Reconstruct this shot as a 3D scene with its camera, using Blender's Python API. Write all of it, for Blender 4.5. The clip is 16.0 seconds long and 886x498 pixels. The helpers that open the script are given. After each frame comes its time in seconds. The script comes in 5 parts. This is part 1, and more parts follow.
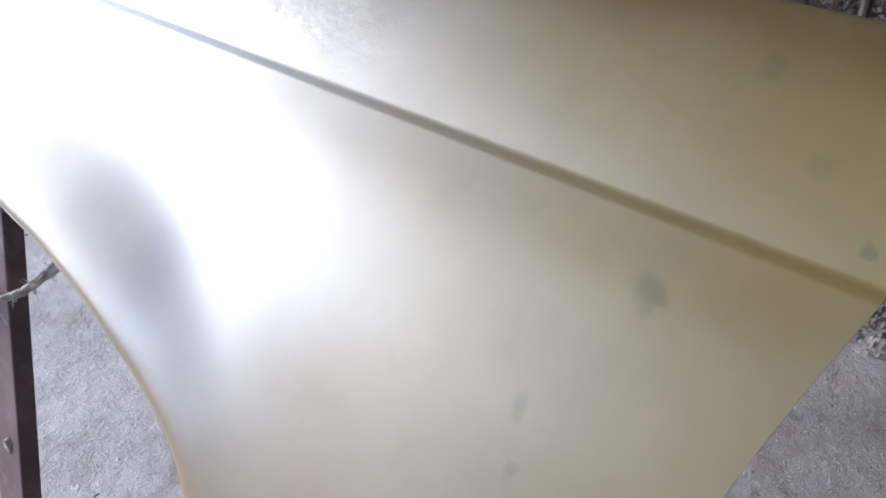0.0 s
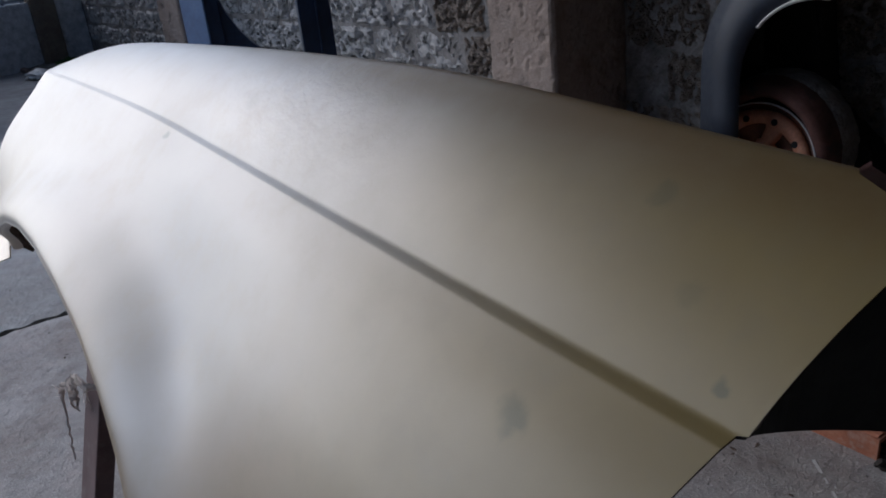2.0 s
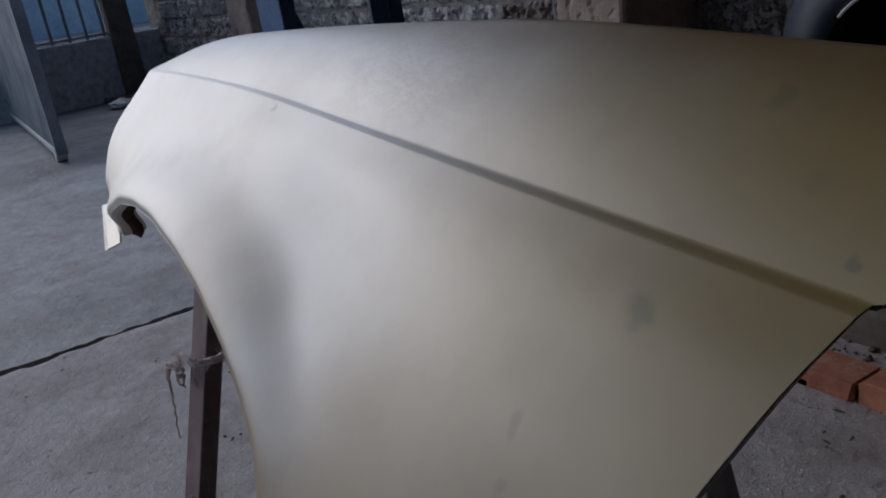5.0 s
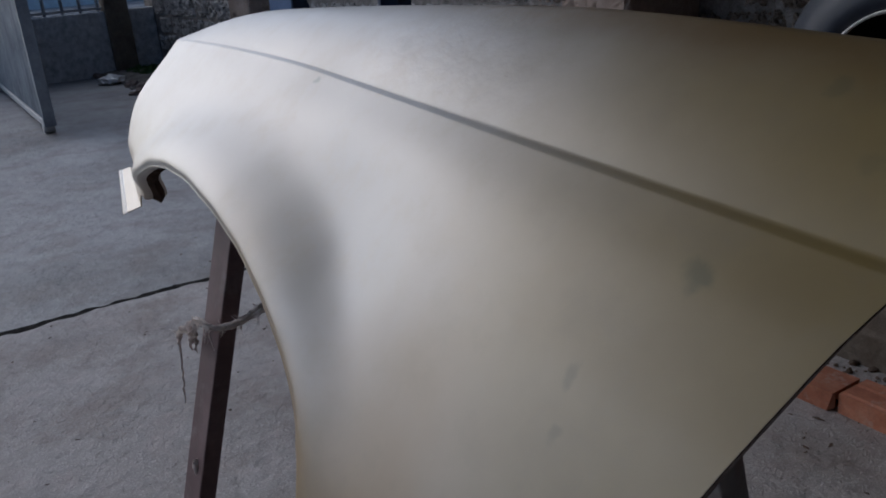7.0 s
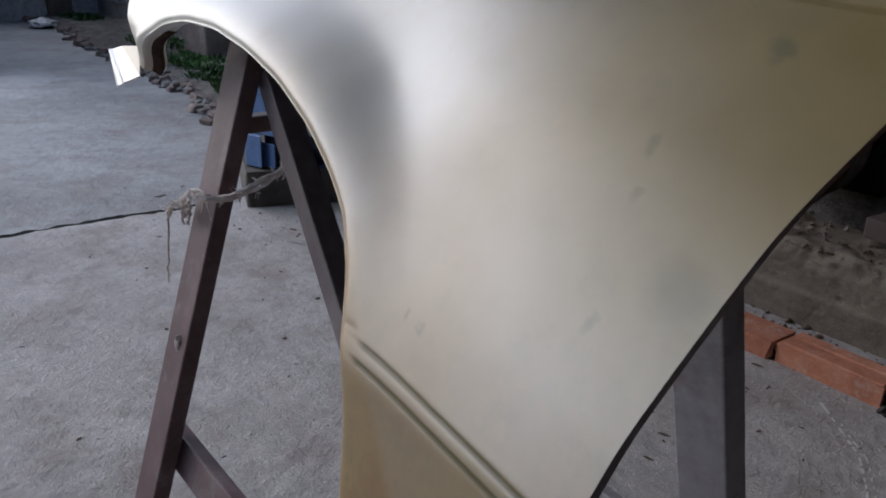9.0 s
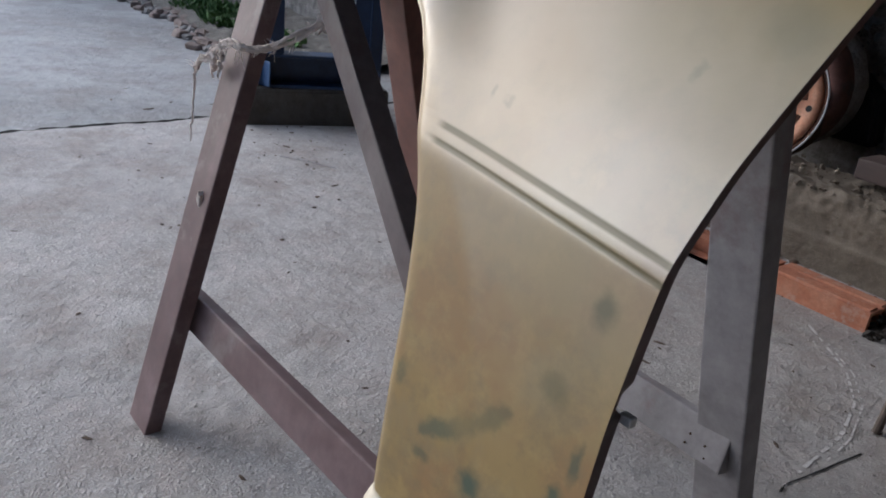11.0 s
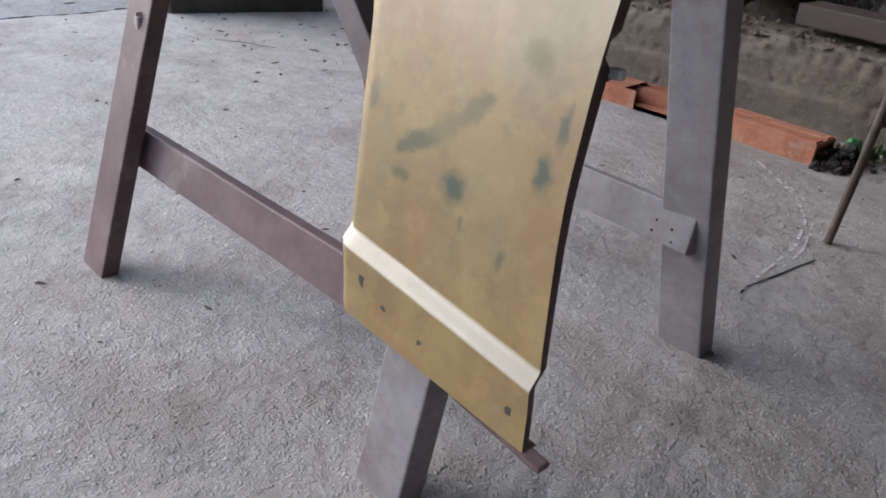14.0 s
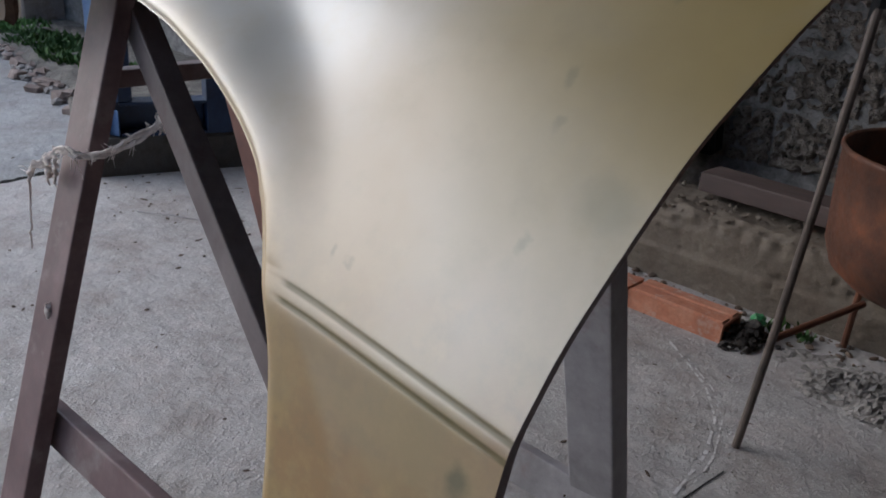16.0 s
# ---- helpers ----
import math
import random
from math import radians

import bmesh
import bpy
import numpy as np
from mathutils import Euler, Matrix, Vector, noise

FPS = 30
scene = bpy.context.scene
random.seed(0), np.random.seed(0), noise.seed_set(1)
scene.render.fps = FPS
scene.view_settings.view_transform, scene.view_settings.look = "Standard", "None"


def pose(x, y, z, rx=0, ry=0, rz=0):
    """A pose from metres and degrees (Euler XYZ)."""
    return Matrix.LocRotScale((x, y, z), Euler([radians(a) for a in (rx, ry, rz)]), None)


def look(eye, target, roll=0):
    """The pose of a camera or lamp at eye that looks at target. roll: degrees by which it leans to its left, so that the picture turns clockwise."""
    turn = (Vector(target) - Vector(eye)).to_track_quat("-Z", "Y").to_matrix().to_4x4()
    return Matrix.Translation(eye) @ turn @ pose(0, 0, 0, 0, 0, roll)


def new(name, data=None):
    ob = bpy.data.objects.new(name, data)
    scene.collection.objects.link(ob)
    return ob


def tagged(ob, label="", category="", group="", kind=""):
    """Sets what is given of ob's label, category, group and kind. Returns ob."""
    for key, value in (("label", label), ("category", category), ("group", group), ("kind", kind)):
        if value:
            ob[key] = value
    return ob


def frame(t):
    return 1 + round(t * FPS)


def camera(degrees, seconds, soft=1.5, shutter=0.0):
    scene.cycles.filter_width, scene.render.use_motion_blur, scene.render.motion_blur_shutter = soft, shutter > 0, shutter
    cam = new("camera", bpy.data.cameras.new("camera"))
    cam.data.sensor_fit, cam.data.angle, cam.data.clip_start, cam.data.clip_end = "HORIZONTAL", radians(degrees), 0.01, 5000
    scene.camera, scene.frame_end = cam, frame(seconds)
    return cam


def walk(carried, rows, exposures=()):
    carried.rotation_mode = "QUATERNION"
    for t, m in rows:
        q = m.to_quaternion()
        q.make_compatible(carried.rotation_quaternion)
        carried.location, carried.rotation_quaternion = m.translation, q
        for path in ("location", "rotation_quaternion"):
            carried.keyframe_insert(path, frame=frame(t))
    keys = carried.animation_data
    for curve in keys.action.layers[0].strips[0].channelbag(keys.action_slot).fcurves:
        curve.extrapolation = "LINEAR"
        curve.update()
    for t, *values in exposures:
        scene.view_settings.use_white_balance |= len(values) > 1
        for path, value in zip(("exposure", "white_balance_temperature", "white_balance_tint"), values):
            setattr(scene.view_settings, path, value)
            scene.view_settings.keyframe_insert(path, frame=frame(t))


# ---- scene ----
# ---- camera and walk ----
cam = camera(56.8, 16.0, soft=1.8)
PATH = [
    (0, (0.072, -0.109, 1.154), (1.177, -1.352, 0.043), -4.4),
    (0.5, (-0.007, -0.096, 1.120), (1.301, -1.319, 0.229), -3.6),
    (1, (-0.039, -0.103, 1.133), (1.357, -1.256, 0.284), -2.6),
    (1.5, (-0.057, -0.163, 1.123), (1.407, -1.274, 0.334), -5.0),
    (2, (-0.057, -0.219, 1.123), (1.477, -1.259, 0.372), -6.3),
    (2.5, (-0.055, -0.270, 1.111), (1.571, -1.200, 0.409), -8.8),
    (3, (-0.039, -0.304, 1.094), (1.607, -1.204, 0.399), -9.7),
    (3.5, (-0.034, -0.287, 1.089), (1.617, -1.167, 0.383), -11.9),
    (4, (-0.060, -0.204, 1.098), (1.594, -1.093, 0.407), -11.9),
    (4.2, (-0.067, -0.185, 1.089), (1.582, -1.093, 0.413), -10.8),
    (6.5, (-0.073, -0.137, 1.074), (1.554, -1.077, 0.389), -7.0),
    (7, (-0.073, -0.093, 1.071), (1.534, -1.065, 0.385), -4.7),
    (7.5, (-0.068, -0.044, 1.045), (1.516, -1.050, 0.353), -2.5),
    (8, (-0.067, -0.011, 1.030), (1.473, -1.080, 0.332), 0.2),
    (8.5, (-0.076, 0.011, 0.996), (1.436, -1.093, 0.293), 1.2),
    (9, (-0.074, 0.045, 0.945), (1.420, -1.080, 0.237), 1.5),
    (9.2, (-0.079, 0.065, 0.923), (1.402, -1.081, 0.221), 2.4),
    (11.3, (-0.070, 0.149, 0.783), (1.339, -1.036, 0.003), 6.0),
    (11.5, (-0.073, 0.149, 0.768), (1.324, -1.047, -0.018), 5.8),
    (12, (-0.078, 0.167, 0.739), (1.286, -1.047, -0.077), 5.9),
    (12.5, (-0.084, 0.173, 0.714), (1.254, -1.051, -0.129), 5.7),
    (13, (-0.094, 0.173, 0.679), (1.213, -1.062, -0.196), 5.0),
    (13.5, (-0.097, 0.183, 0.653), (1.187, -1.059, -0.246), 4.4),
    (14, (-0.102, 0.192, 0.639), (1.164, -1.059, -0.274), 4.4),
    (14.5, (-0.098, 0.186, 0.662), (1.156, -1.072, -0.256), 4.6),
    (15, (-0.077, 0.161, 0.742), (1.169, -1.119, -0.157), 4.4),
    (15.5, (-0.065, 0.136, 0.837), (1.185, -1.189, 0.013), 3.7),
    (16, (-0.055, 0.110, 0.922), (1.165, -1.283, 0.168), 3.8),
]
EXPOSURES = [(0, 1.6, 5390, 12), (0.5, 0.77, 5540, 12), (1, 0.2, 5550, 12), (2, -0.02, 5530, 12), (3.5, -0.29, 5530, 12), (4.2, -0.35, 5530, 12), (6.5, -0.47, 5540, 12), (7.2, -0.24, 5600, 12), (8, 0.07, 5630, 12), (9, 0.39, 5600, 11), (11.3, 1.0, 5720, 9), (13.5, 1.44, 5730, 9), (14.5, 1.46, 5730, 9), (16, 0.82, 5690, 9)]
walk(cam, [(t, look(eye, target, roll)) for t, eye, target, roll in PATH], EXPOSURES)

# ---- world and sun ----
world = bpy.data.worlds.new("sky")
scene.world = world
world.use_nodes = True
wt = world.node_tree
sky = wt.nodes.new("ShaderNodeTexSky")
sky.sky_type = "NISHITA"
sky.sun_disc = False
sky.sun_elevation = radians(32)
sky.sun_rotation = radians(67)
sky.air_density = 1.0
sky.dust_density = 2.5
wt.links.new(sky.outputs[0], wt.nodes["Background"].inputs[0])
wt.nodes["Background"].inputs[1].default_value = 0.10
sun = new("sun", bpy.data.lights.new("sun", "SUN"))
sun.data.energy = 1.5
sun.data.angle = radians(95)
sun.data.color = (1.0, 1.0, 1.0)
sun.matrix_world = look((8, 3.4, 5.4), (0, 0, 0))


# ---- materials ----
def mat_nodes(name):
    m = bpy.data.materials.new(name)
    m.use_nodes = True
    nt = m.node_tree
    return m, nt, nt.nodes["Principled BSDF"]


def noise_at(nt, coord, scale, detail=4.0, rough=0.6, stretch=None):
    n = nt.nodes.new("ShaderNodeTexNoise")
    n.inputs["Scale"].default_value = scale
    n.inputs["Detail"].default_value = detail
    n.inputs["Roughness"].default_value = rough
    if stretch:
        mp = nt.nodes.new("ShaderNodeMapping")
        mp.inputs["Scale"].default_value = stretch
        nt.links.new(coord, mp.inputs["Vector"])
        coord = mp.outputs[0]
    nt.links.new(coord, n.inputs["Vector"])
    return n.outputs["Fac"]


def ramp(nt, fac, stops):
    r = nt.nodes.new("ShaderNodeValToRGB")
    e = r.color_ramp.elements
    while len(e) < len(stops):
        e.new(0.5)
    for k, (p, c) in enumerate(stops):
        e[k].position = p
        e[k].color = (*c, 1) if len(c) == 3 else c
    nt.links.new(fac, r.inputs[0])
    return r.outputs[0]


def mixc(nt, fac, a, b, mode="MIX"):
    m = nt.nodes.new("ShaderNodeMix")
    m.data_type = "RGBA"
    m.blend_type = mode
    for sock, v in ((m.inputs[0], fac), (m.inputs[6], a), (m.inputs[7], b)):
        if isinstance(v, (int, float)):
            sock.default_value = v
        elif isinstance(v, tuple):
            sock.default_value = (*v, 1)
        else:
            nt.links.new(v, sock)
    return m.outputs[2]


def maths(nt, op, a, b=0.0, clamp=False):
    m = nt.nodes.new("ShaderNodeMath")
    m.operation = op
    m.use_clamp = clamp
    for k, v in enumerate((a, b)):
        if isinstance(v, (int, float)):
            m.inputs[k].default_value = v
        else:
            nt.links.new(v, m.inputs[k])
    return m.outputs[0]


def bump(nt, bsdf, height, strength, dist, prev=None):
    b = nt.nodes.new("ShaderNodeBump")
    b.inputs["Strength"].default_value = strength
    b.inputs["Distance"].default_value = dist
    nt.links.new(height, b.inputs["Height"])
    if prev is not None:
        nt.links.new(prev, b.inputs["Normal"])
    nt.links.new(b.outputs[0], bsdf.inputs["Normal"])
    return b.outputs[0]


def surface(name, dark, mid, light, scale, rough=(0.7, 0.9), metallic=0.0, bumps=((60, 0.5, 0.002),), stain=None, stretch=None, vary=0.12, gloss=0.5):
    """A worn surface: colour by large and fine noise, stains, relief at several scales, and a shift from object to object."""
    m, nt, b = mat_nodes(name)
    tc = nt.nodes.new("ShaderNodeTexCoord").outputs["Object"]
    big = noise_at(nt, tc, scale, 5, 0.65, stretch)
    fine = noise_at(nt, tc, scale * 9, 6, 0.7, stretch)
    c = ramp(nt, big, [(0.3, dark), (0.5, mid), (0.7, light)])
    f = ramp(nt, fine, [(0.25, (0.72, 0.72, 0.72)), (0.75, (1.22, 1.22, 1.22))])
    c = mixc(nt, 0.8, c, f, "MULTIPLY")
    if stain:
        col, sc, lo, hi = stain
        s = ramp(nt, noise_at(nt, tc, sc, 6, 0.7), [(lo, (0, 0, 0)), (hi, (1, 1, 1))])
        c = mixc(nt, s, c, col)
    if vary:
        oi = nt.nodes.new("ShaderNodeObjectInfo").outputs["Random"]
        k = maths(nt, "MULTIPLY_ADD", oi, vary * 2)
        nt.nodes[-1].inputs[2].default_value = 1 - vary
        h = nt.nodes.new("ShaderNodeHueSaturation")
        nt.links.new(k, h.inputs["Value"])
        nt.links.new(c, h.inputs["Color"])
        c = h.outputs[0]
    nt.links.new(c, b.inputs["Base Color"])
    r = ramp(nt, fine, [(0.3, (rough[0],) * 3), (0.7, (rough[1],) * 3)])
    nt.links.new(r, b.inputs["Roughness"])
    b.inputs["Metallic"].default_value = metallic
    b.inputs["Specular IOR Level"].default_value = gloss
    prev = None
    for sc, st, d in bumps:
        prev = bump(nt, b, noise_at(nt, tc, sc, 4, 0.6), st, d, prev)
    return m


def concrete(name, base, dark, warm, scale=1.0, gloss=0.75, coarse=1.0, wavy=1.0):
    """Rough cast concrete: coarse grain with shade painted in its hollows, trowel swirls, pits and stains."""
    m, nt, b = mat_nodes(name)
    tc = nt.nodes.new("ShaderNodeTexCoord").outputs["Object"]
    big = noise_at(nt, tc, 0.9 * scale, 6, 0.62)
    mid = noise_at(nt, tc, 6 * scale, 6, 0.7)
    swirl = noise_at(nt, tc, 24 * scale, 5, 0.65)
    # crust: scattered grains of two sizes, thinning out in places
    shift = nt.nodes.new("ShaderNodeTexNoise")
    shift.inputs["Scale"].default_value = 90 * scale
    nt.links.new(tc, shift.inputs["Vector"])
    moved = nt.nodes.new("ShaderNodeVectorMath")
    moved.operation = "MULTIPLY_ADD"
    nt.links.new(shift.outputs["Color"], moved.inputs[0])
    moved.inputs[1].default_value = (0.0055 / scale,) * 3
    nt.links.new(tc, moved.inputs[2])

    def grains(sc, keep):
        cell = nt.nodes.new("ShaderNodeTexVoronoi")
        cell.inputs["Scale"].default_value = sc * scale
        nt.links.new(moved.outputs[0], cell.inputs["Vector"])
        dome = maths(nt, "SUBTRACT", 1.0, maths(nt, "POWER", maths(nt, "MULTIPLY", cell.outputs["Distance"], 2.2), 2.0), True)
        return maths(nt, "MULTIPLY", dome, ramp(nt, cell.outputs["Color"], [(keep, (0.05,) * 3), (keep + 0.3, (1, 1, 1))]))

    lumps = ramp(nt, noise_at(nt, tc, 34 * scale, 5, 0.7), [(0.36, (0.15,) * 3), (0.60, (1, 1, 1))])
    grain = maths(nt, "MULTIPLY", maths(nt, "MAXIMUM", grains(210, 0.3), maths(nt, "MULTIPLY", grains(125, 0.5), 1.2)), lumps)
    grit = noise_at(nt, tc, 420 * scale, 2, 0.6)
    c = ramp(nt, big, [(0.3, dark), (0.52, base), (0.72, tuple(min(1, v * 1.18) for v in base))])
    c = mixc(nt, ramp(nt, mid, [(0.5, (0, 0, 0)), (0.8, (0.75, 0.75, 0.75))]), c, warm)
    c = mixc(nt, ramp(nt, noise_at(nt, tc, 2.3 * scale, 8, 0.75), [(0.56, (0, 0, 0)), (0.7, (0.7, 0.7, 0.7))]), c, tuple(v * 0.6 for v in base))
    rough_zone = ramp(nt, noise_at(nt, tc, 1.7 * scale, 4, 0.6), [(0.36, (0.3, 0.3, 0.3)), (0.60, (1, 1, 1))])
    # shade between the grains: hollows darkened, grain tops lightened in the colour
    dirt = ramp(nt, grain, [(0.0, (0.80, 0.79, 0.78)), (0.22, (1.0, 1.0, 1.0)), (0.7, (1.14, 1.14, 1.14))])
    c = mixc(nt, maths(nt, "MULTIPLY", rough_zone, 0.95 * coarse), c, mixc(nt, 1.0, c, dirt, "MULTIPLY"))
    ridge = noise_at(nt, tc, 13 * scale, 5, 0.6, (1.0, 1.4, 1.0))
    c = mixc(nt, ramp(nt, noise_at(nt, tc, 4.2 * scale, 6, 0.7), [(0.47, (0, 0, 0)), (0.68, (0.9, 0.9, 0.9))]), c, tuple(v * q for v, q in zip(base, (0.62, 0.56, 0.52))))
    c = mixc(nt, 0.35, c, ramp(nt, ridge, [(0.32, (0.7, 0.69, 0.68)), (0.5, (1, 1, 1)), (0.7, (1.14, 1.14, 1.14))]), "MULTIPLY")
    c = mixc(nt, 0.45, c, ramp(nt, swirl, [(0.3, (0.72, 0.71, 0.70)), (0.5, (1, 1, 1)), (0.72, (1.15, 1.15, 1.15))]), "MULTIPLY")
    c = mixc(nt, 0.5, c, ramp(nt, grit, [(0.3, (0.7, 0.7, 0.7)), (0.7, (1.2, 1.2, 1.2))]), "MULTIPLY")
    vor = nt.nodes.new("ShaderNodeTexVoronoi")
    vor.inputs["Scale"].default_value = 38 * scale
    nt.links.new(tc, vor.inputs["Vector"])
    pits = ramp(nt, vor.outputs["Distance"], [(0.05, (0, 0, 0)), (0.16, (1, 1, 1))])
    keep = ramp(nt, noise_at(nt, tc, 9 * scale, 3), [(0.52, (1, 1, 1)), (0.6, (0, 0, 0))])
    pits = mixc(nt, 1.0, pits, keep, "LIGHTEN")
    c = mixc(nt, pits, tuple(v * 0.4 for v in base), c)
    nt.links.new(c, b.inputs["Base Color"])
    b.inputs["Roughness"].default_value = gloss
    p = bump(nt, b, noise_at(nt, tc, 7 * scale, 2, 0.5), 0.6 * wavy, 0.018 / scale)
    p = bump(nt, b, noise_at(nt, tc, 30 * scale, 1, 0.5), 0.5, 0.004 / scale, p)
    p = bump(nt, b, maths(nt, "MULTIPLY", grain, rough_zone), 0.85 * coarse, 0.0034 / scale, p)
    p = bump(nt, b, noise_at(nt, tc, 26 * scale, 5, 0.65), 0.75 * coarse, 0.013 / scale, p)
    p = bump(nt, b, grit, 0.7, 0.0018 / scale, p)
    bump(nt, b, pits, 0.5, 0.003 / scale, p)
    return m


CONCRETE = concrete("shop_concrete", (0.47, 0.452, 0.442), (0.33, 0.31, 0.303), (0.47, 0.40, 0.375))
YARD = concrete("yard_concrete", (0.34, 0.343, 0.35), (0.18, 0.182, 0.187), (0.36, 0.35, 0.34), 0.8, 0.6)
KERB = concrete("kerb_concrete", (0.165, 0.135, 0.103), (0.092, 0.076, 0.060), (0.18, 0.14, 0.103), 1.6, coarse=0.7, wavy=0.3)
PLASTER = concrete("pillar_plaster", (0.40, 0.325, 0.28), (0.25, 0.20, 0.17), (0.42, 0.32, 0.255), 1.4)
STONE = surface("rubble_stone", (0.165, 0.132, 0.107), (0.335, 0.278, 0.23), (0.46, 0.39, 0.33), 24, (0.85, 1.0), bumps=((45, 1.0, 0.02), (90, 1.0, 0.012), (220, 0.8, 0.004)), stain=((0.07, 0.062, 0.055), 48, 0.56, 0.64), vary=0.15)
# lighter copy of the wall stone, standing in for daylight on the yard section
YARDSTONE = surface("brightened_yard_block", (0.34, 0.33, 0.315), (0.52, 0.50, 0.48), (0.66, 0.645, 0.62), 17, (0.85, 1.0), bumps=((26, 1.0, 0.03), (70, 1.0, 0.014), (200, 0.8, 0.004)), stain=((0.10, 0.10, 0.095), 22, 0.54, 0.62), vary=0.1)
# base darkened to carry the shade on the block's front
PLINTH = concrete("darkened_block_concrete", (0.115, 0.103, 0.088), (0.065, 0.058, 0.05), (0.125, 0.105, 0.083), 1.6, coarse=0.6)
OLDBRICK = surface("faded_brick", (0.12, 0.09, 0.078), (0.19, 0.145, 0.125), (0.27, 0.22, 0.195), 16, (0.85, 1.0), bumps=((60, 0.6, 0.004),), vary=0)
SOIL = surface("dark_soil", (0.09, 0.08, 0.068), (0.16, 0.145, 0.125), (0.24, 0.22, 0.19), 8, (0.9, 1.0), bumps=((40, 0.9, 0.02), (160, 0.8, 0.005)), vary=0)
BLUEGREY = surface("unseen_wall_blue_grey", (0.07, 0.095, 0.14), (0.10, 0.13, 0.185), (0.14, 0.17, 0.23), 3, (0.7, 0.9), bumps=((30, 0.3, 0.004),), vary=0)
# near-black plaster for the unseen walls that darken the shop interior
DARKWALL = surface("unseen_wall_dark", (0.025, 0.023, 0.021), (0.05, 0.046, 0.042), (0.085, 0.078, 0.072), 6, (0.9, 1.0), bumps=((30, 0.9, 0.02),), vary=0)
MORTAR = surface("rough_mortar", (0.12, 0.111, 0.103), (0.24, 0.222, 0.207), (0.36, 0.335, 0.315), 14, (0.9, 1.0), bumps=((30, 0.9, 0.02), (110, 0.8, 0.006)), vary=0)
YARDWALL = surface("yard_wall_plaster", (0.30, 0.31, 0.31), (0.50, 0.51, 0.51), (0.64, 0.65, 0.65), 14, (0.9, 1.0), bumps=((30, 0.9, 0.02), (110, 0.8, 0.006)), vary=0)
WOOD = surface("brown_painted_wood", (0.12, 0.076, 0.078), (0.175, 0.118, 0.12), (0.25, 0.185, 0.19), 5, (0.42, 0.6), bumps=((25, 0.25, 0.002), (140, 0.35, 0.0008)), stain=((0.27, 0.235, 0.23), 7, 0.57, 0.72), stretch=(1, 1, 1), vary=0.1, gloss=0.4)
GREYWOOD = surface("grey_worn_wood", (0.22, 0.205, 0.208), (0.32, 0.30, 0.305), (0.39, 0.37, 0.375), 5, (0.40, 0.58), bumps=((25, 0.25, 0.002), (140, 0.35, 0.0008)), stain=((0.22, 0.15, 0.145), 6, 0.56, 0.72), vary=0.05, gloss=0.45)
DULLWOOD = surface("dull_grey_brown_wood", (0.115, 0.09, 0.09), (0.165, 0.138, 0.138), (0.22, 0.19, 0.19), 5, (0.45, 0.62), bumps=((25, 0.25, 0.002), (140, 0.35, 0.0008)), stain=((0.12, 0.075, 0.072), 7, 0.56, 0.72), vary=0.05, gloss=0.4)
REDWOOD = surface("red_brown_wood", (0.14, 0.065, 0.052), (0.21, 0.10, 0.08), (0.28, 0.15, 0.12), 5, (0.5, 0.7), bumps=((30, 0.3, 0.002),), vary=0.1)
OLDWOOD = surface("weathered_timber", (0.05, 0.033, 0.029), (0.08, 0.054, 0.047), (0.125, 0.09, 0.08), 6, (0.6, 0.85), bumps=((30, 0.4, 0.003), (160, 0.4, 0.001)), stretch=(0.2, 1, 1))
BRICK = surface("orange_clay", (0.26, 0.095, 0.055), (0.37, 0.145, 0.082), (0.45, 0.23, 0.15), 12, (0.75, 0.95), bumps=((60, 0.5, 0.002), (200, 0.4, 0.0008)), stain=((0.42, 0.34, 0.29), 16, 0.55, 0.75))
BLUE = surface("blue_painted_steel", (0.009, 0.021, 0.052), (0.014, 0.034, 0.085), (0.028, 0.06, 0.135), 7, (0.35, 0.55), bumps=((60, 0.15, 0.001),), stain=((0.06, 0.04, 0.035), 12, 0.64, 0.72))
# paler copy of the press blue, for the faces turned to the light
PALEBLUE = surface("lit_side_blue_paint", (0.06, 0.12, 0.26), (0.09, 0.17, 0.35), (0.14, 0.23, 0.42), 7, (0.4, 0.6), bumps=((60, 0.15, 0.001),), vary=0.05)
NAVY = surface("dark_blue_car_paint", (0.015, 0.021, 0.034), (0.021, 0.029, 0.046), (0.029, 0.040, 0.060), 5, (0.42, 0.6), bumps=((50, 0.1, 0.001),))
RUST = surface("rusty_steel", (0.05, 0.021, 0.012), (0.105, 0.04, 0.02), (0.20, 0.068, 0.028), 9, (0.55, 0.8), 0.2, bumps=((50, 0.4, 0.003), (180, 0.5, 0.001)))
IRON = surface("dull_brown_iron", (0.045, 0.034, 0.028), (0.08, 0.06, 0.05), (0.13, 0.10, 0.085), 14, (0.55, 0.8), 0.1, bumps=((60, 0.4, 0.002),))
HUBRUST = surface("orange_primed_iron", (0.48, 0.20, 0.11), (0.66, 0.31, 0.18), (0.74, 0.42, 0.28), 14, (0.5, 0.75), bumps=((80, 0.4, 0.002),))
JOINT = surface("joint_dirt", (0.008, 0.008, 0.008), (0.016, 0.015, 0.014), (0.035, 0.032, 0.03), 40, (0.95, 1.0), bumps=((120, 0.6, 0.006),), vary=0, gloss=0.05)
BLACK = surface("black_rubber", (0.008, 0.008, 0.008), (0.014, 0.013, 0.013), (0.022, 0.021, 0.02), 14, (0.7, 0.9), bumps=((90, 0.3, 0.002),))
GATE = surface("grey_sheet_steel", (0.22, 0.235, 0.25), (0.31, 0.33, 0.35), (0.41, 0.43, 0.45), 4, (0.45, 0.65), 0.3, bumps=((20, 0.2, 0.003),))
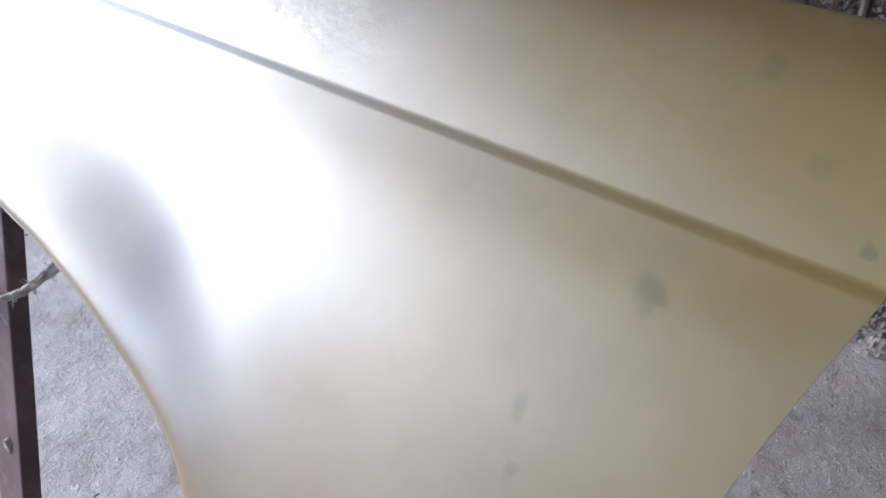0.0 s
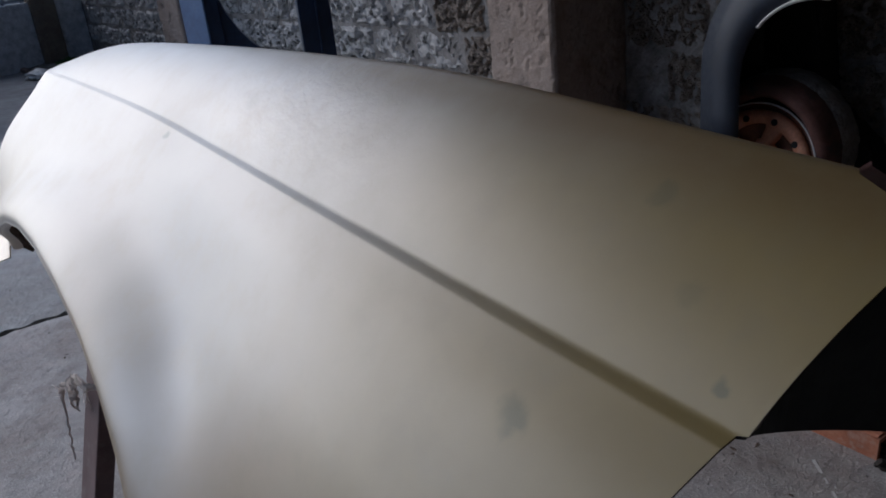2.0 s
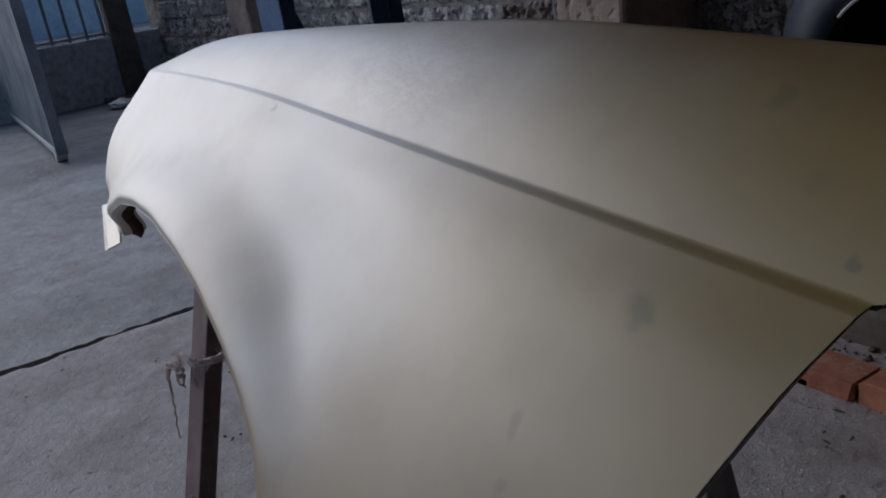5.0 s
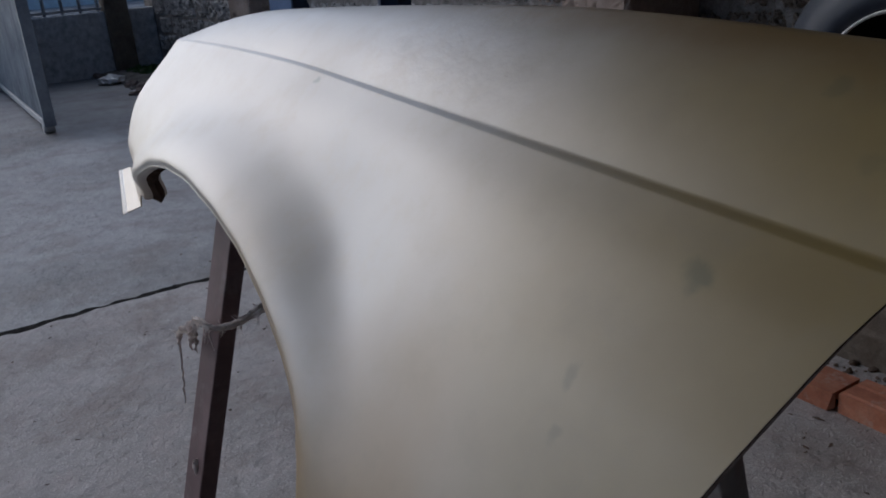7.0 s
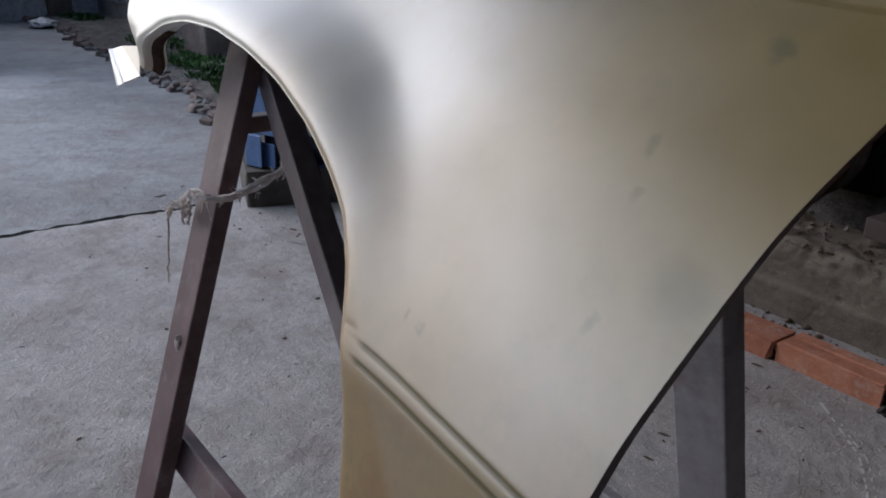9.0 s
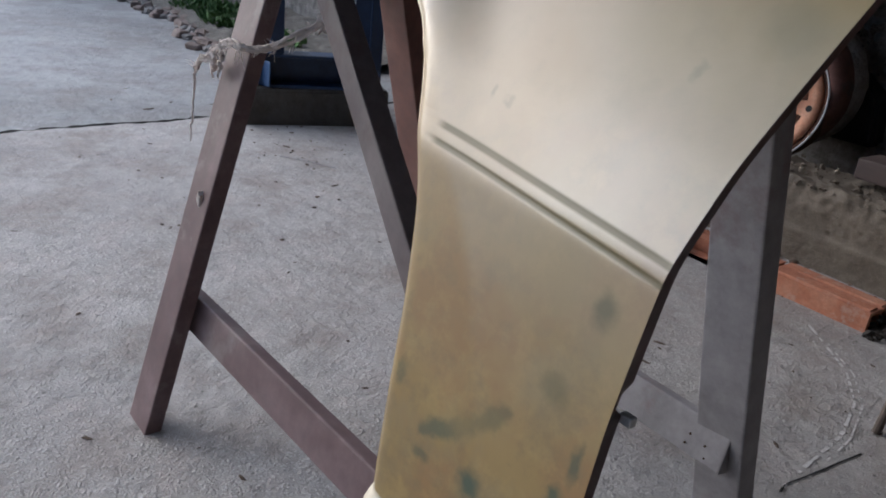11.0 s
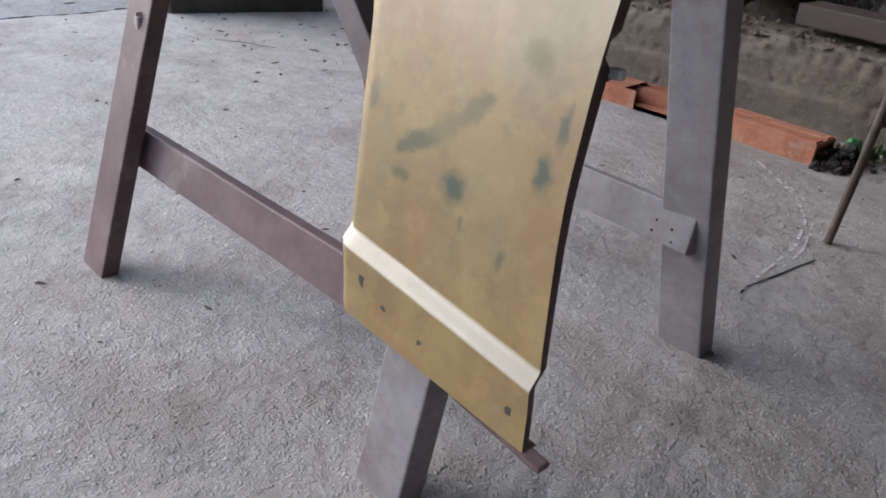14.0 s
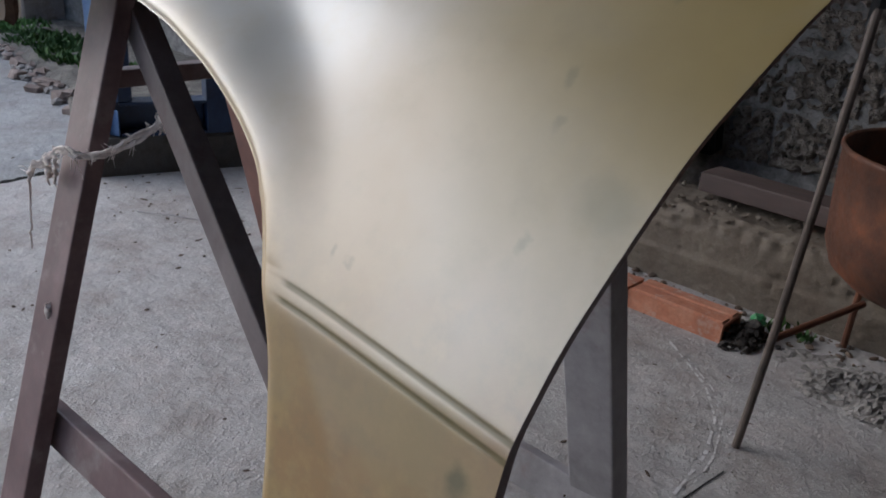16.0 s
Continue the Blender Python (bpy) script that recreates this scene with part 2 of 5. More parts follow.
PALE = surface("pale_metal", (0.45, 0.45, 0.45), (0.58, 0.58, 0.57), (0.7, 0.7, 0.69), 20, (0.4, 0.6), 0.2, bumps=((80, 0.2, 0.001),))
ZINC = surface("white_primer", (0.62, 0.62, 0.60), (0.70, 0.70, 0.68), (0.76, 0.76, 0.74), 20, (0.25, 0.4), 0.0, bumps=((80, 0.2, 0.001),))
ZINC.node_tree.nodes["Principled BSDF"].inputs["Coat Weight"].default_value = 0.5
ZINC.node_tree.nodes["Principled BSDF"].inputs["Coat IOR"].default_value = 2.4
ZINC.node_tree.nodes["Principled BSDF"].inputs["Coat Roughness"].default_value = 0.4
EDGE = surface("maroon_edge_paint", (0.05, 0.022, 0.02), (0.085, 0.038, 0.034), (0.13, 0.065, 0.058), 12, (0.3, 0.5), bumps=((90, 0.3, 0.001),))
TYRE = surface("dusty_brown_rubber", (0.07, 0.032, 0.024), (0.125, 0.056, 0.044), (0.19, 0.094, 0.076), 11, (0.75, 0.95), bumps=((60, 0.4, 0.003), (240, 0.4, 0.001)), stain=((0.06, 0.05, 0.046), 9, 0.55, 0.68))
UNDER = surface("brown_undercoat", (0.035, 0.022, 0.016), (0.065, 0.042, 0.03), (0.10, 0.065, 0.045), 16, (0.85, 1.0), bumps=((90, 0.4, 0.001),), gloss=0.1)
JUTE = surface("jute_fibre", (0.66, 0.57, 0.52), (0.83, 0.745, 0.69), (0.88, 0.82, 0.77), 60, (0.9, 1.0), bumps=((500, 0.8, 0.002),))
LEAF = surface("weed_leaf", (0.03, 0.075, 0.015), (0.06, 0.13, 0.03), (0.12, 0.21, 0.055), 9, (0.75, 0.9), bumps=((90, 0.2, 0.001),), vary=0.3)
DRY = surface("dry_leaf", (0.05, 0.035, 0.025), (0.10, 0.07, 0.05), (0.18, 0.13, 0.10), 30, (0.8, 1.0), vary=0.35)
CHAR = surface("charred_dirt", (0.012, 0.010, 0.009), (0.026, 0.021, 0.018), (0.06, 0.047, 0.04), 60, (0.85, 1.0), bumps=((160, 0.6, 0.003),), vary=0)
SCRAPE = surface("scraped_concrete", (0.46, 0.445, 0.435), (0.62, 0.605, 0.595), (0.70, 0.685, 0.675), 60, (0.9, 1.0), vary=0)
GREENBAG = surface("green_plastic", (0.03, 0.16, 0.06), (0.06, 0.26, 0.10), (0.16, 0.4, 0.2), 40, (0.3, 0.45), vary=0)
TIN = surface("roof_sheet", (0.06, 0.058, 0.055), (0.085, 0.082, 0.078), (0.12, 0.115, 0.11), 3, (0.5, 0.7), 0.2, bumps=((12, 0.2, 0.004),), vary=0)
WALLBLUE = surface("blue_house_paint", (0.36, 0.46, 0.55), (0.46, 0.56, 0.65), (0.58, 0.67, 0.74), 1.5, (0.7, 0.9), bumps=((30, 0.3, 0.004),), vary=0)

# sanded spots: place along the fender, height, half sizes, strength
LOW_SPOTS = [
    (0.223, 0.559, 0.0105, 0.0125, 0.6), (0.392, 0.42, 0.0043, 0.0119, 0.44), (0.347, 0.372, 0.0102, 0.0059, 0.6), (0.29, 0.384, 0.0119, 0.0119, 0.9),
    (0.215, 0.422, 0.0068, 0.0136, 0.85), (0.208, 0.458, 0.0051, 0.0153, 0.7), (0.232, 0.354, 0.0051, 0.0068, 0.6), (0.241, 0.493, 0.0119, 0.0119, 0.4), (0.276, 0.364, 0.0034, 0.0051, 0.48),
]
HIGH_SPOTS = [
    (0.22, 0.869, 0.0108, 0.0075, 0.45), (0.265, 0.804, 0.0050, 0.0085, 0.28), (0.256, 0.775, 0.0055, 0.0055, 0.25), (0.196, 0.738, 0.0221, 0.0186, 0.22), (0.209, 0.963, 0.008, 0.0045, 0.25),
    (0.13, 0.911, 0.0043, 0.0037, 0.48), (0.165, 0.935, 0.009, 0.0045, 0.16), (0.393, 0.648, 0.0034, 0.0056, 0.28), (0.376, 0.645, 0.0068, 0.0025, 0.24), (0.242, 0.703, 0.0043, 0.0062, 0.24),
    (0.654, 0.936, 0.012, 0.004, 0.12), (0.773, 0.891, 0.0051, 0.0025, 0.4),
]
# one long smear that climbs across the lower panel
SMEAR = [(0.350 - 0.0092 * k, 0.393 + 0.0049 * k + 0.00034 * k * k, 0.0085, 0.0072, float(np.interp(k, range(9), (0.66, 0.7, 0.7, 0.5, 0.3, 0.34, 0.42, 0.48, 0.5)))) for k in np.linspace(0, 8, 22)]
SPOTS = LOW_SPOTS + HIGH_SPOTS + SMEAR
HOLES = [(0.361, 0.277, 0.0042), (0.331, 0.266, 0.0028), (0.286, 0.261, 0.0026), (0.189, 0.263, 0.004), (0.394, 0.283, 0.002)]
SLOPE = 0.073


def fender_paint():
    """Satin brass-beige primer, sanded through to teal in spots, with sanding haze and small pits."""
    m, nt, b = mat_nodes("satin_brass_primer")
    tcn = nt.nodes.new("ShaderNodeTexCoord")
    tc = tcn.outputs["Object"]
    sep = nt.nodes.new("ShaderNodeSeparateXYZ")
    nt.links.new(tc, sep.inputs[0])
    h = maths(nt, "SUBTRACT", sep.outputs[2], maths(nt, "MULTIPLY", sep.outputs[0], SLOPE))
    flat = nt.nodes.new("ShaderNodeCombineXYZ")
    nt.links.new(sep.outputs[0], flat.inputs[0])
    nt.links.new(h, flat.inputs[1])
    wob = nt.nodes.new("ShaderNodeTexNoise")
    wob.inputs["Scale"].default_value = 70
    wob.inputs["Detail"].default_value = 4
    nt.links.new(tc, wob.inputs["Vector"])
    off = nt.nodes.new("ShaderNodeVectorMath")
    off.operation = "MULTIPLY_ADD"
    nt.links.new(wob.outputs["Color"], off.inputs[0])
    off.inputs[1].default_value = (0.015, 0.015, 0)
    sub = nt.nodes.new("ShaderNodeVectorMath")
    sub.operation = "SUBTRACT"
    nt.links.new(flat.outputs[0], off.inputs[2])
    nt.links.new(off.outputs[0], sub.inputs[0])
    sub.inputs[1].default_value = (0.0075, 0.0075, 0)
    total = None
    for x, hh, rx, rz, k in SPOTS:
        d = nt.nodes.new("ShaderNodeVectorMath")
        d.operation = "SUBTRACT"
        nt.links.new(sub.outputs[0], d.inputs[0])
        d.inputs[1].default_value = (x, hh, 0)
        s = nt.nodes.new("ShaderNodeVectorMath")
        s.operation = "MULTIPLY"
        nt.links.new(d.outputs[0], s.inputs[0])
        s.inputs[1].default_value = (1 / rx, 1 / rz, 0)
        ln = nt.nodes.new("ShaderNodeVectorMath")
        ln.operation = "LENGTH"
        nt.links.new(s.outputs[0], ln.inputs[0])
        mr = nt.nodes.new("ShaderNodeMapRange")
        mr.interpolation_type = "SMOOTHSTEP"
        nt.links.new(ln.outputs["Value"], mr.inputs[0])
        for q, v in ((1, 0.35), (2, 1.4), (3, k), (4, 0.0)):
            mr.inputs[q].default_value = v
        total = mr.outputs[0] if total is None else maths(nt, "MAXIMUM", total, mr.outputs[0])
    holes = None
    for x, hh, r in HOLES:
        d = nt.nodes.new("ShaderNodeVectorMath")
        d.operation = "DISTANCE"
        nt.links.new(sub.outputs[0], d.inputs[0])
        d.inputs[1].default_value = (x, hh, 0)
        v = maths(nt, "LESS_THAN", d.outputs["Value"], r)
        holes = v if holes is None else maths(nt, "MAXIMUM", holes, v)
    big = noise_at(nt, tc, 6, 5, 0.6)
    fine = noise_at(nt, tc, 45, 6, 0.7)
    # gold below the crease and towards the rear edge, greyer over the middle
    def fade(v, lo, hi):
        mr = nt.nodes.new("ShaderNodeMapRange")
        mr.interpolation_type = "SMOOTHSTEP"
        nt.links.new(v, mr.inputs[0])
        for q, u in ((1, lo), (2, hi), (3, 0.0), (4, 1.0)):
            mr.inputs[q].default_value = u
        return mr.outputs[0]

    cloud = maths(nt, "MULTIPLY", maths(nt, "SUBTRACT", noise_at(nt, tc, 7, 4, 0.6), 0.5), 0.16)
    crease = maths(nt, "SUBTRACT", h, maths(nt, "MULTIPLY", maths(nt, "SUBTRACT", sep.outputs[0], 0.29), 0.044))
    low = maths(nt, "ADD", maths(nt, "MULTIPLY", fade(crease, 0.612, 0.588), 0.5), maths(nt, "MULTIPLY", fade(maths(nt, "ADD", h, cloud), 0.58, 0.42), 0.5))
    rear = maths(nt, "MULTIPLY", maths(nt, "MULTIPLY", fade(maths(nt, "ADD", sep.outputs[0], cloud), 0.60, 0.12), fade(maths(nt, "ADD", h, cloud), 0.61, 0.80)), 0.97)
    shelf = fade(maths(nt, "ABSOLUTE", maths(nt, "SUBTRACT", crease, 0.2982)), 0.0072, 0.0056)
    centre = nt.nodes.new("ShaderNodeVectorMath")
    centre.operation = "DISTANCE"
    nt.links.new(flat.outputs[0], centre.inputs[0])
    centre.inputs[1].default_value = (0.851, 0.177, 0)
    lip = maths(nt, "MULTIPLY", fade(maths(nt, "ADD", centre.outputs["Value"], maths(nt, "MULTIPLY", cloud, 0.15)), 0.640, 0.598), maths(nt, "MULTIPLY", fade(sep.outputs[0], 0.86, 0.56), 0.9))
    tan = maths(nt, "MULTIPLY", fade(maths(nt, "ADD", h, maths(nt, "MULTIPLY", cloud, 0.5)), 0.74, 0.60), 0.62)
    edge = maths(nt, "MULTIPLY", fade(maths(nt, "ADD", sep.outputs[1], maths(nt, "MULTIPLY", cloud, 0.2)), -0.520, -0.572), fade(sep.outputs[0], 1.0, 0.5))
    gold_k = maths(nt, "MAXIMUM", maths(nt, "MAXIMUM", low, lip), tan)
    gold = ramp(nt, big, [(0.3, (0.35, 0.232, 0.062)), (0.5, (0.395, 0.268, 0.078)), (0.72, (0.44, 0.305, 0.098))])
    gold = mixc(nt, ramp(nt, noise_at(nt, tc, 11, 4, 0.6), [(0.44, (0, 0, 0)), (0.60, (0.9, 0.9, 0.9))]), gold, (0.35, 0.195, 0.055))
    gold = mixc(nt, ramp(nt, noise_at(nt, tc, 26, 4, 0.65, (1.0, 1.0, 0.22)), [(0.5, (0, 0, 0)), (0.72, (0.5, 0.5, 0.5))]), gold, (0.35, 0.21, 0.055))
    gold = mixc(nt, ramp(nt, noise_at(nt, tc, 19, 5, 0.7), [(0.50, (0, 0, 0)), (0.62, (0.6, 0.6, 0.6))]), gold, (0.25, 0.17, 0.06))
    gold = mixc(nt, ramp(nt, noise_at(nt, tc, 30, 6, 0.7), [(0.50, (0, 0, 0)), (0.70, (0.5, 0.5, 0.5))]), gold, (0.52, 0.37, 0.12))
    thin = ramp(nt, big, [(0.3, (0.35, 0.293, 0.182)), (0.5, (0.382, 0.322, 0.208)), (0.72, (0.412, 0.35, 0.235))])
    bluish = maths(nt, "MULTIPLY", fade(maths(nt, "ADD", sep.outputs[0], cloud), 0.28, 0.54), fade(maths(nt, "ADD", h, cloud), 0.63, 0.75))
    thin = mixc(nt, maths(nt, "MULTIPLY", bluish, 0.8), thin, (0.325, 0.318, 0.282))
    # dark blue-grey reflection in the hollow behind the flare, painted into the colour
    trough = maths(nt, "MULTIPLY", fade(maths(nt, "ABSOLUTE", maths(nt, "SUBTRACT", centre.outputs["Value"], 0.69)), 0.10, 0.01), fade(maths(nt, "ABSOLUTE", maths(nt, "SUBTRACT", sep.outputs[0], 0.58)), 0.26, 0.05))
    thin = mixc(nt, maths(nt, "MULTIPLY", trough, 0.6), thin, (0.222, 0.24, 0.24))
    c = mixc(nt, gold_k, thin, gold)
    olive = ramp(nt, big, [(0.3, (0.275, 0.20, 0.064)), (0.7, (0.352, 0.263, 0.088))])
    c = mixc(nt, rear, c, olive)
    # the rolled top edge's dark reflection, painted as a brown band
    c = mixc(nt, edge, c, (0.215, 0.142, 0.05))
    # a warm brown reflection painted low between the arch and the middle
    warm = nt.nodes.new("ShaderNodeVectorMath")
    warm.operation = "DISTANCE"
    nt.links.new(flat.outputs[0], warm.inputs[0])
    warm.inputs[1].default_value = (0.43, 0.655, 0)
    brown = fade(maths(nt, "ADD", warm.outputs["Value"], cloud), 0.20, 0.05)
    c = mixc(nt, maths(nt, "MULTIPLY", brown, 0.55), c, (0.365, 0.24, 0.105))
    # sky highlight on the upward-facing ledge, painted as a pale band
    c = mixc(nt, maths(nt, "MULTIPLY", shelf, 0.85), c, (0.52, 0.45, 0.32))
    c = mixc(nt, ramp(nt, noise_at(nt, tc, 18, 6, 0.68), [(0.50, (0, 0, 0)), (0.70, (0.42, 0.42, 0.42))]), c, (0.28, 0.225, 0.115))
    # shade in the two pressed grooves, drawn as dark lines in the colour
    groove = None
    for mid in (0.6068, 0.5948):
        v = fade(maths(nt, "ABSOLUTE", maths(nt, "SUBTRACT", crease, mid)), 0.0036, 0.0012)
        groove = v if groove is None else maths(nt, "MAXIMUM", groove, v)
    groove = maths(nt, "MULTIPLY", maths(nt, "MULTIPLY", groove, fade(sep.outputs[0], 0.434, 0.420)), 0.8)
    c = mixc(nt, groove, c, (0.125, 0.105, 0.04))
    filler = maths(nt, "MULTIPLY", fade(maths(nt, "ABSOLUTE", maths(nt, "SUBTRACT", sep.outputs[0], 0.60)), 0.26, 0.05), fade(h, 0.885, 0.915))
    c = mixc(nt, maths(nt, "MULTIPLY", filler, ramp(nt, noise_at(nt, tc, 27, 7, 0.75), [(0.46, (0, 0, 0)), (0.62, (0.5,) * 3)])), c, (0.27, 0.215, 0.13))
    c = mixc(nt, total, c, (0.09, 0.135, 0.105))
    c = mixc(nt, holes, c, (0.02, 0.02, 0.018))
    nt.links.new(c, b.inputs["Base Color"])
    b.inputs["Metallic"].default_value = 0.1
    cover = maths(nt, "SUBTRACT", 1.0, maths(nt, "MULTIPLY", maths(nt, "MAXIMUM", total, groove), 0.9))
    matt = maths(nt, "MAXIMUM", maths(nt, "MULTIPLY", low, 0.42), maths(nt, "MAXIMUM", maths(nt, "MULTIPLY", lip, 0.55), maths(nt, "MAXIMUM", maths(nt, "MULTIPLY", edge, 0.6), maths(nt, "MAXIMUM", maths(nt, "MULTIPLY", rear, 0.62), maths(nt, "MULTIPLY", brown, 0.4)))))
    nt.links.new(maths(nt, "MULTIPLY", cover, maths(nt, "SUBTRACT", 1.0, matt)), b.inputs["Coat Weight"])
    b.inputs["Coat IOR"].default_value = 2.5
    nt.links.new(ramp(nt, noise_at(nt, tc, 9, 5, 0.6), [(0.35, (0.43,) * 3), (0.65, (0.50,) * 3)]), b.inputs["Coat Roughness"])
    r = ramp(nt, fine, [(0.3, (0.40,) * 3), (0.7, (0.48,) * 3)])
    nt.links.new(r, b.inputs["Roughness"])
    p = bump(nt, b, noise_at(nt, tc, 900, 2, 0.6), 0.12, 0.0004)
    # wavy filler marks on the upper face near the front third
    zone = maths(nt, "MULTIPLY", maths(nt, "SUBTRACT", 1.0, maths(nt, "MULTIPLY", maths(nt, "ABSOLUTE", maths(nt, "SUBTRACT", sep.outputs[0], 0.58)), 4.5), True), maths(nt, "MULTIPLY", maths(nt, "SUBTRACT", h, 0.885, True), 25.0, True))
    wave = noise_at(nt, tc, 24, 5, 0.7)
    bump(nt, b, maths(nt, "MULTIPLY", zone, wave), 0.4, 0.006, p)
    nt.links.new(nt.nodes[-1].outputs[0], b.inputs["Coat Normal"])
    return m


PAINT = fender_paint()


# ---- building blocks ----
def chain(ob):
    while ob is not None:
        yield ob
        ob = ob.parent


def link_mesh(name, bm, material, parent=None, label="", smooth=False):
    me = bpy.data.meshes.new(name)
    bm.normal_update()
    bm.to_mesh(me)
    bm.free()
    me.materials.append(material)
    if smooth:
        for p in me.polygons:
            p.use_smooth = True
    ob = new(name, me)
    if parent is not None:
        ob.parent = parent
        ob.location = -sum((p.location for p in chain(parent)), Vector())
    if label:
        ob["label"] = label
    return ob


def part(name, bm, material, parent, label="", smooth=False):
    return link_mesh(name, bm, material, parent, label, smooth)


def thing(name, at, label, category, group="", kind=""):
    e = new(name)
    e.empty_display_size = 0.1
    e.location = at
    return tagged(e, label, category, group, kind)


def box_bm(lo, hi, bevel=0.0, seg=2, jitter=0.0, seed=0):
    bm = bmesh.new()
    bmesh.ops.create_cube(bm, size=1)
    for v in bm.verts:
        v.co = Vector([(lo[k] + hi[k]) / 2 + v.co[k] * (hi[k] - lo[k]) for k in range(3)])
    if bevel:
        bmesh.ops.bevel(bm, geom=bm.edges[:], offset=bevel, segments=seg, affect="EDGES", profile=0.6)
    if jitter:
        rnd = random.Random(seed)
        for v in bm.verts:
            v.co += Vector([rnd.uniform(-jitter, jitter) for _ in range(3)])
    return bm


def board_bm(p0, p1, across, w, t, bevel=0.003, origin=(0, 0, 0)):
    """A sawn board from p0 to p1 along its middle; across: the direction of its width w."""
    p0, p1 = Vector(p0) - Vector(origin), Vector(p1) - Vector(origin)
    d = (p1 - p0).normalized()
    a = Vector(across)
    a = (a - a.dot(d) * d).normalized()
    n = d.cross(a)
    bm = box_bm((-w / 2, -t / 2, 0), (w / 2, t / 2, (p1 - p0).length), bevel)
    m = Matrix((a, n, d)).transposed().to_4x4()
    m.translation = p0
    bm.transform(m)
    return bm


def cyl_bm(p0, p1, r0, r1=None, seg=20, caps=True, bevel=0.0):
    p0, p1 = Vector(p0), Vector(p1)
    bm = bmesh.new()
    bmesh.ops.create_cone(bm, cap_ends=caps, segments=seg, radius1=r0, radius2=r0 if r1 is None else r1, depth=(p1 - p0).length)
    if bevel:
        es = [e for e in bm.edges if abs(e.verts[0].co.z - e.verts[1].co.z) < 1e-6 and len(e.link_faces) == 2]
        bmesh.ops.bevel(bm, geom=es, offset=bevel, segments=2, affect="EDGES")
    q = (p1 - p0).normalized().to_track_quat("Z", "Y").to_matrix().to_4x4()
    q.translation = (p0 + p1) / 2
    bm.transform(q)
    return bm


def lump_bm(c, r, seed, flat=0.6, sub=2):
    bm = bmesh.new()
    bmesh.ops.create_icosphere(bm, subdivisions=sub, radius=1)
    for v in bm.verts:
        n = v.co.normalized()
        k = 1 + 0.45 * noise.noise(n * 1.7 + Vector((seed, 0, 0))) + 0.25 * noise.noise(n * 4 + Vector((0, seed, 0)))
        v.co = Vector(c) + Vector((n.x * r * k, n.y * r * k, n.z * r * k * flat))
    return bm


def tube_bm(points, radius, seg=8, wobble=0.0, seed=0):
    """A tube along a smoothed line of points; radius may be a number or one for each point."""
    pts = [Vector(p) for p in points]
    n = len(pts)
    rad = [radius] * n if isinstance(radius, (int, float)) else list(radius)
    fine, rr = [], []
    for k in range(n - 1):
        a, b, c, d = pts[max(k - 1, 0)], pts[k], pts[k + 1], pts[min(k + 2, n - 1)]
        for s in range(5):
            t = s / 5
            fine.append(0.5 * (2 * b + (c - a) * t + (2 * a - 5 * b + 4 * c - d) * t * t + (3 * b - a - 3 * c + d) * t ** 3))
            rr.append(rad[k] + (rad[k + 1] - rad[k]) * t)
    fine.append(pts[-1])
    rr.append(rad[-1])
    rnd = random.Random(seed)
    bm = bmesh.new()
    rings = []
    for k, p in enumerate(fine):
        d = (fine[min(k + 1, len(fine) - 1)] - fine[max(k - 1, 0)]).normalized()
        u = d.orthogonal().normalized() if k == 0 else (u - u.dot(d) * d).normalized()
        w = d.cross(u)
        o = Vector([rnd.uniform(-wobble, wobble) for _ in range(3)])
        rings.append([bm.verts.new(p + o + rr[k] * (math.cos(a) * u + math.sin(a) * w)) for a in [2 * math.pi * j / seg for j in range(seg)]])
    for r0, r1 in zip(rings, rings[1:]):
        for j in range(seg):
            bm.faces.new((r0[j], r0[(j + 1) % seg], r1[(j + 1) % seg], r1[j]))
    bm.faces.new(rings[0][::-1])
    bm.faces.new(rings[-1])
    return bm


def lathe_bm(profile, seg=48, axis=((0, 0, 0), (0, 0, 1))):
    """Turns (radius, height) pairs about an axis."""
    bm = bmesh.new()
    rings = [[bm.verts.new((max(r, 1e-4) * math.cos(2 * math.pi * j / seg), max(r, 1e-4) * math.sin(2 * math.pi * j / seg), z)) for j in range(seg)] for r, z in profile]
    for a, b in zip(rings, rings[1:]):
        for j in range(seg):
            bm.faces.new((a[j], a[(j + 1) % seg], b[(j + 1) % seg], b[j]))
    q = Vector(axis[1]).normalized().to_track_quat("Z", "Y").to_matrix().to_4x4()
    q.translation = Vector(axis[0])
    bm.transform(q)
    return bm


def structure(ob, label, category):
    return tagged(ob, label, category, kind="structure")


# ---- the large structure ----
def grid_bm(x0, x1, y0, y1, nx, ny, z=0.0, bumpy=None):
    bm = bmesh.new()
    vs = [[bm.verts.new((x0 + (x1 - x0) * i / nx, y0 + (y1 - y0) * j / ny, z)) for j in range(ny + 1)] for i in range(nx + 1)]
    for i in range(nx):
        for j in range(ny):
            bm.faces.new((vs[i][j], vs[i + 1][j], vs[i + 1][j + 1], vs[i][j + 1]))
    if bumpy:
        for v in bm.verts:
            v.co.z += bumpy(v.co)
    return bm


ground = structure(link_mesh("ground", grid_bm(-150, 150, -150, 150, 4, 4, -0.016), YARD), "grey damp concrete yard reaching far out", "ground")


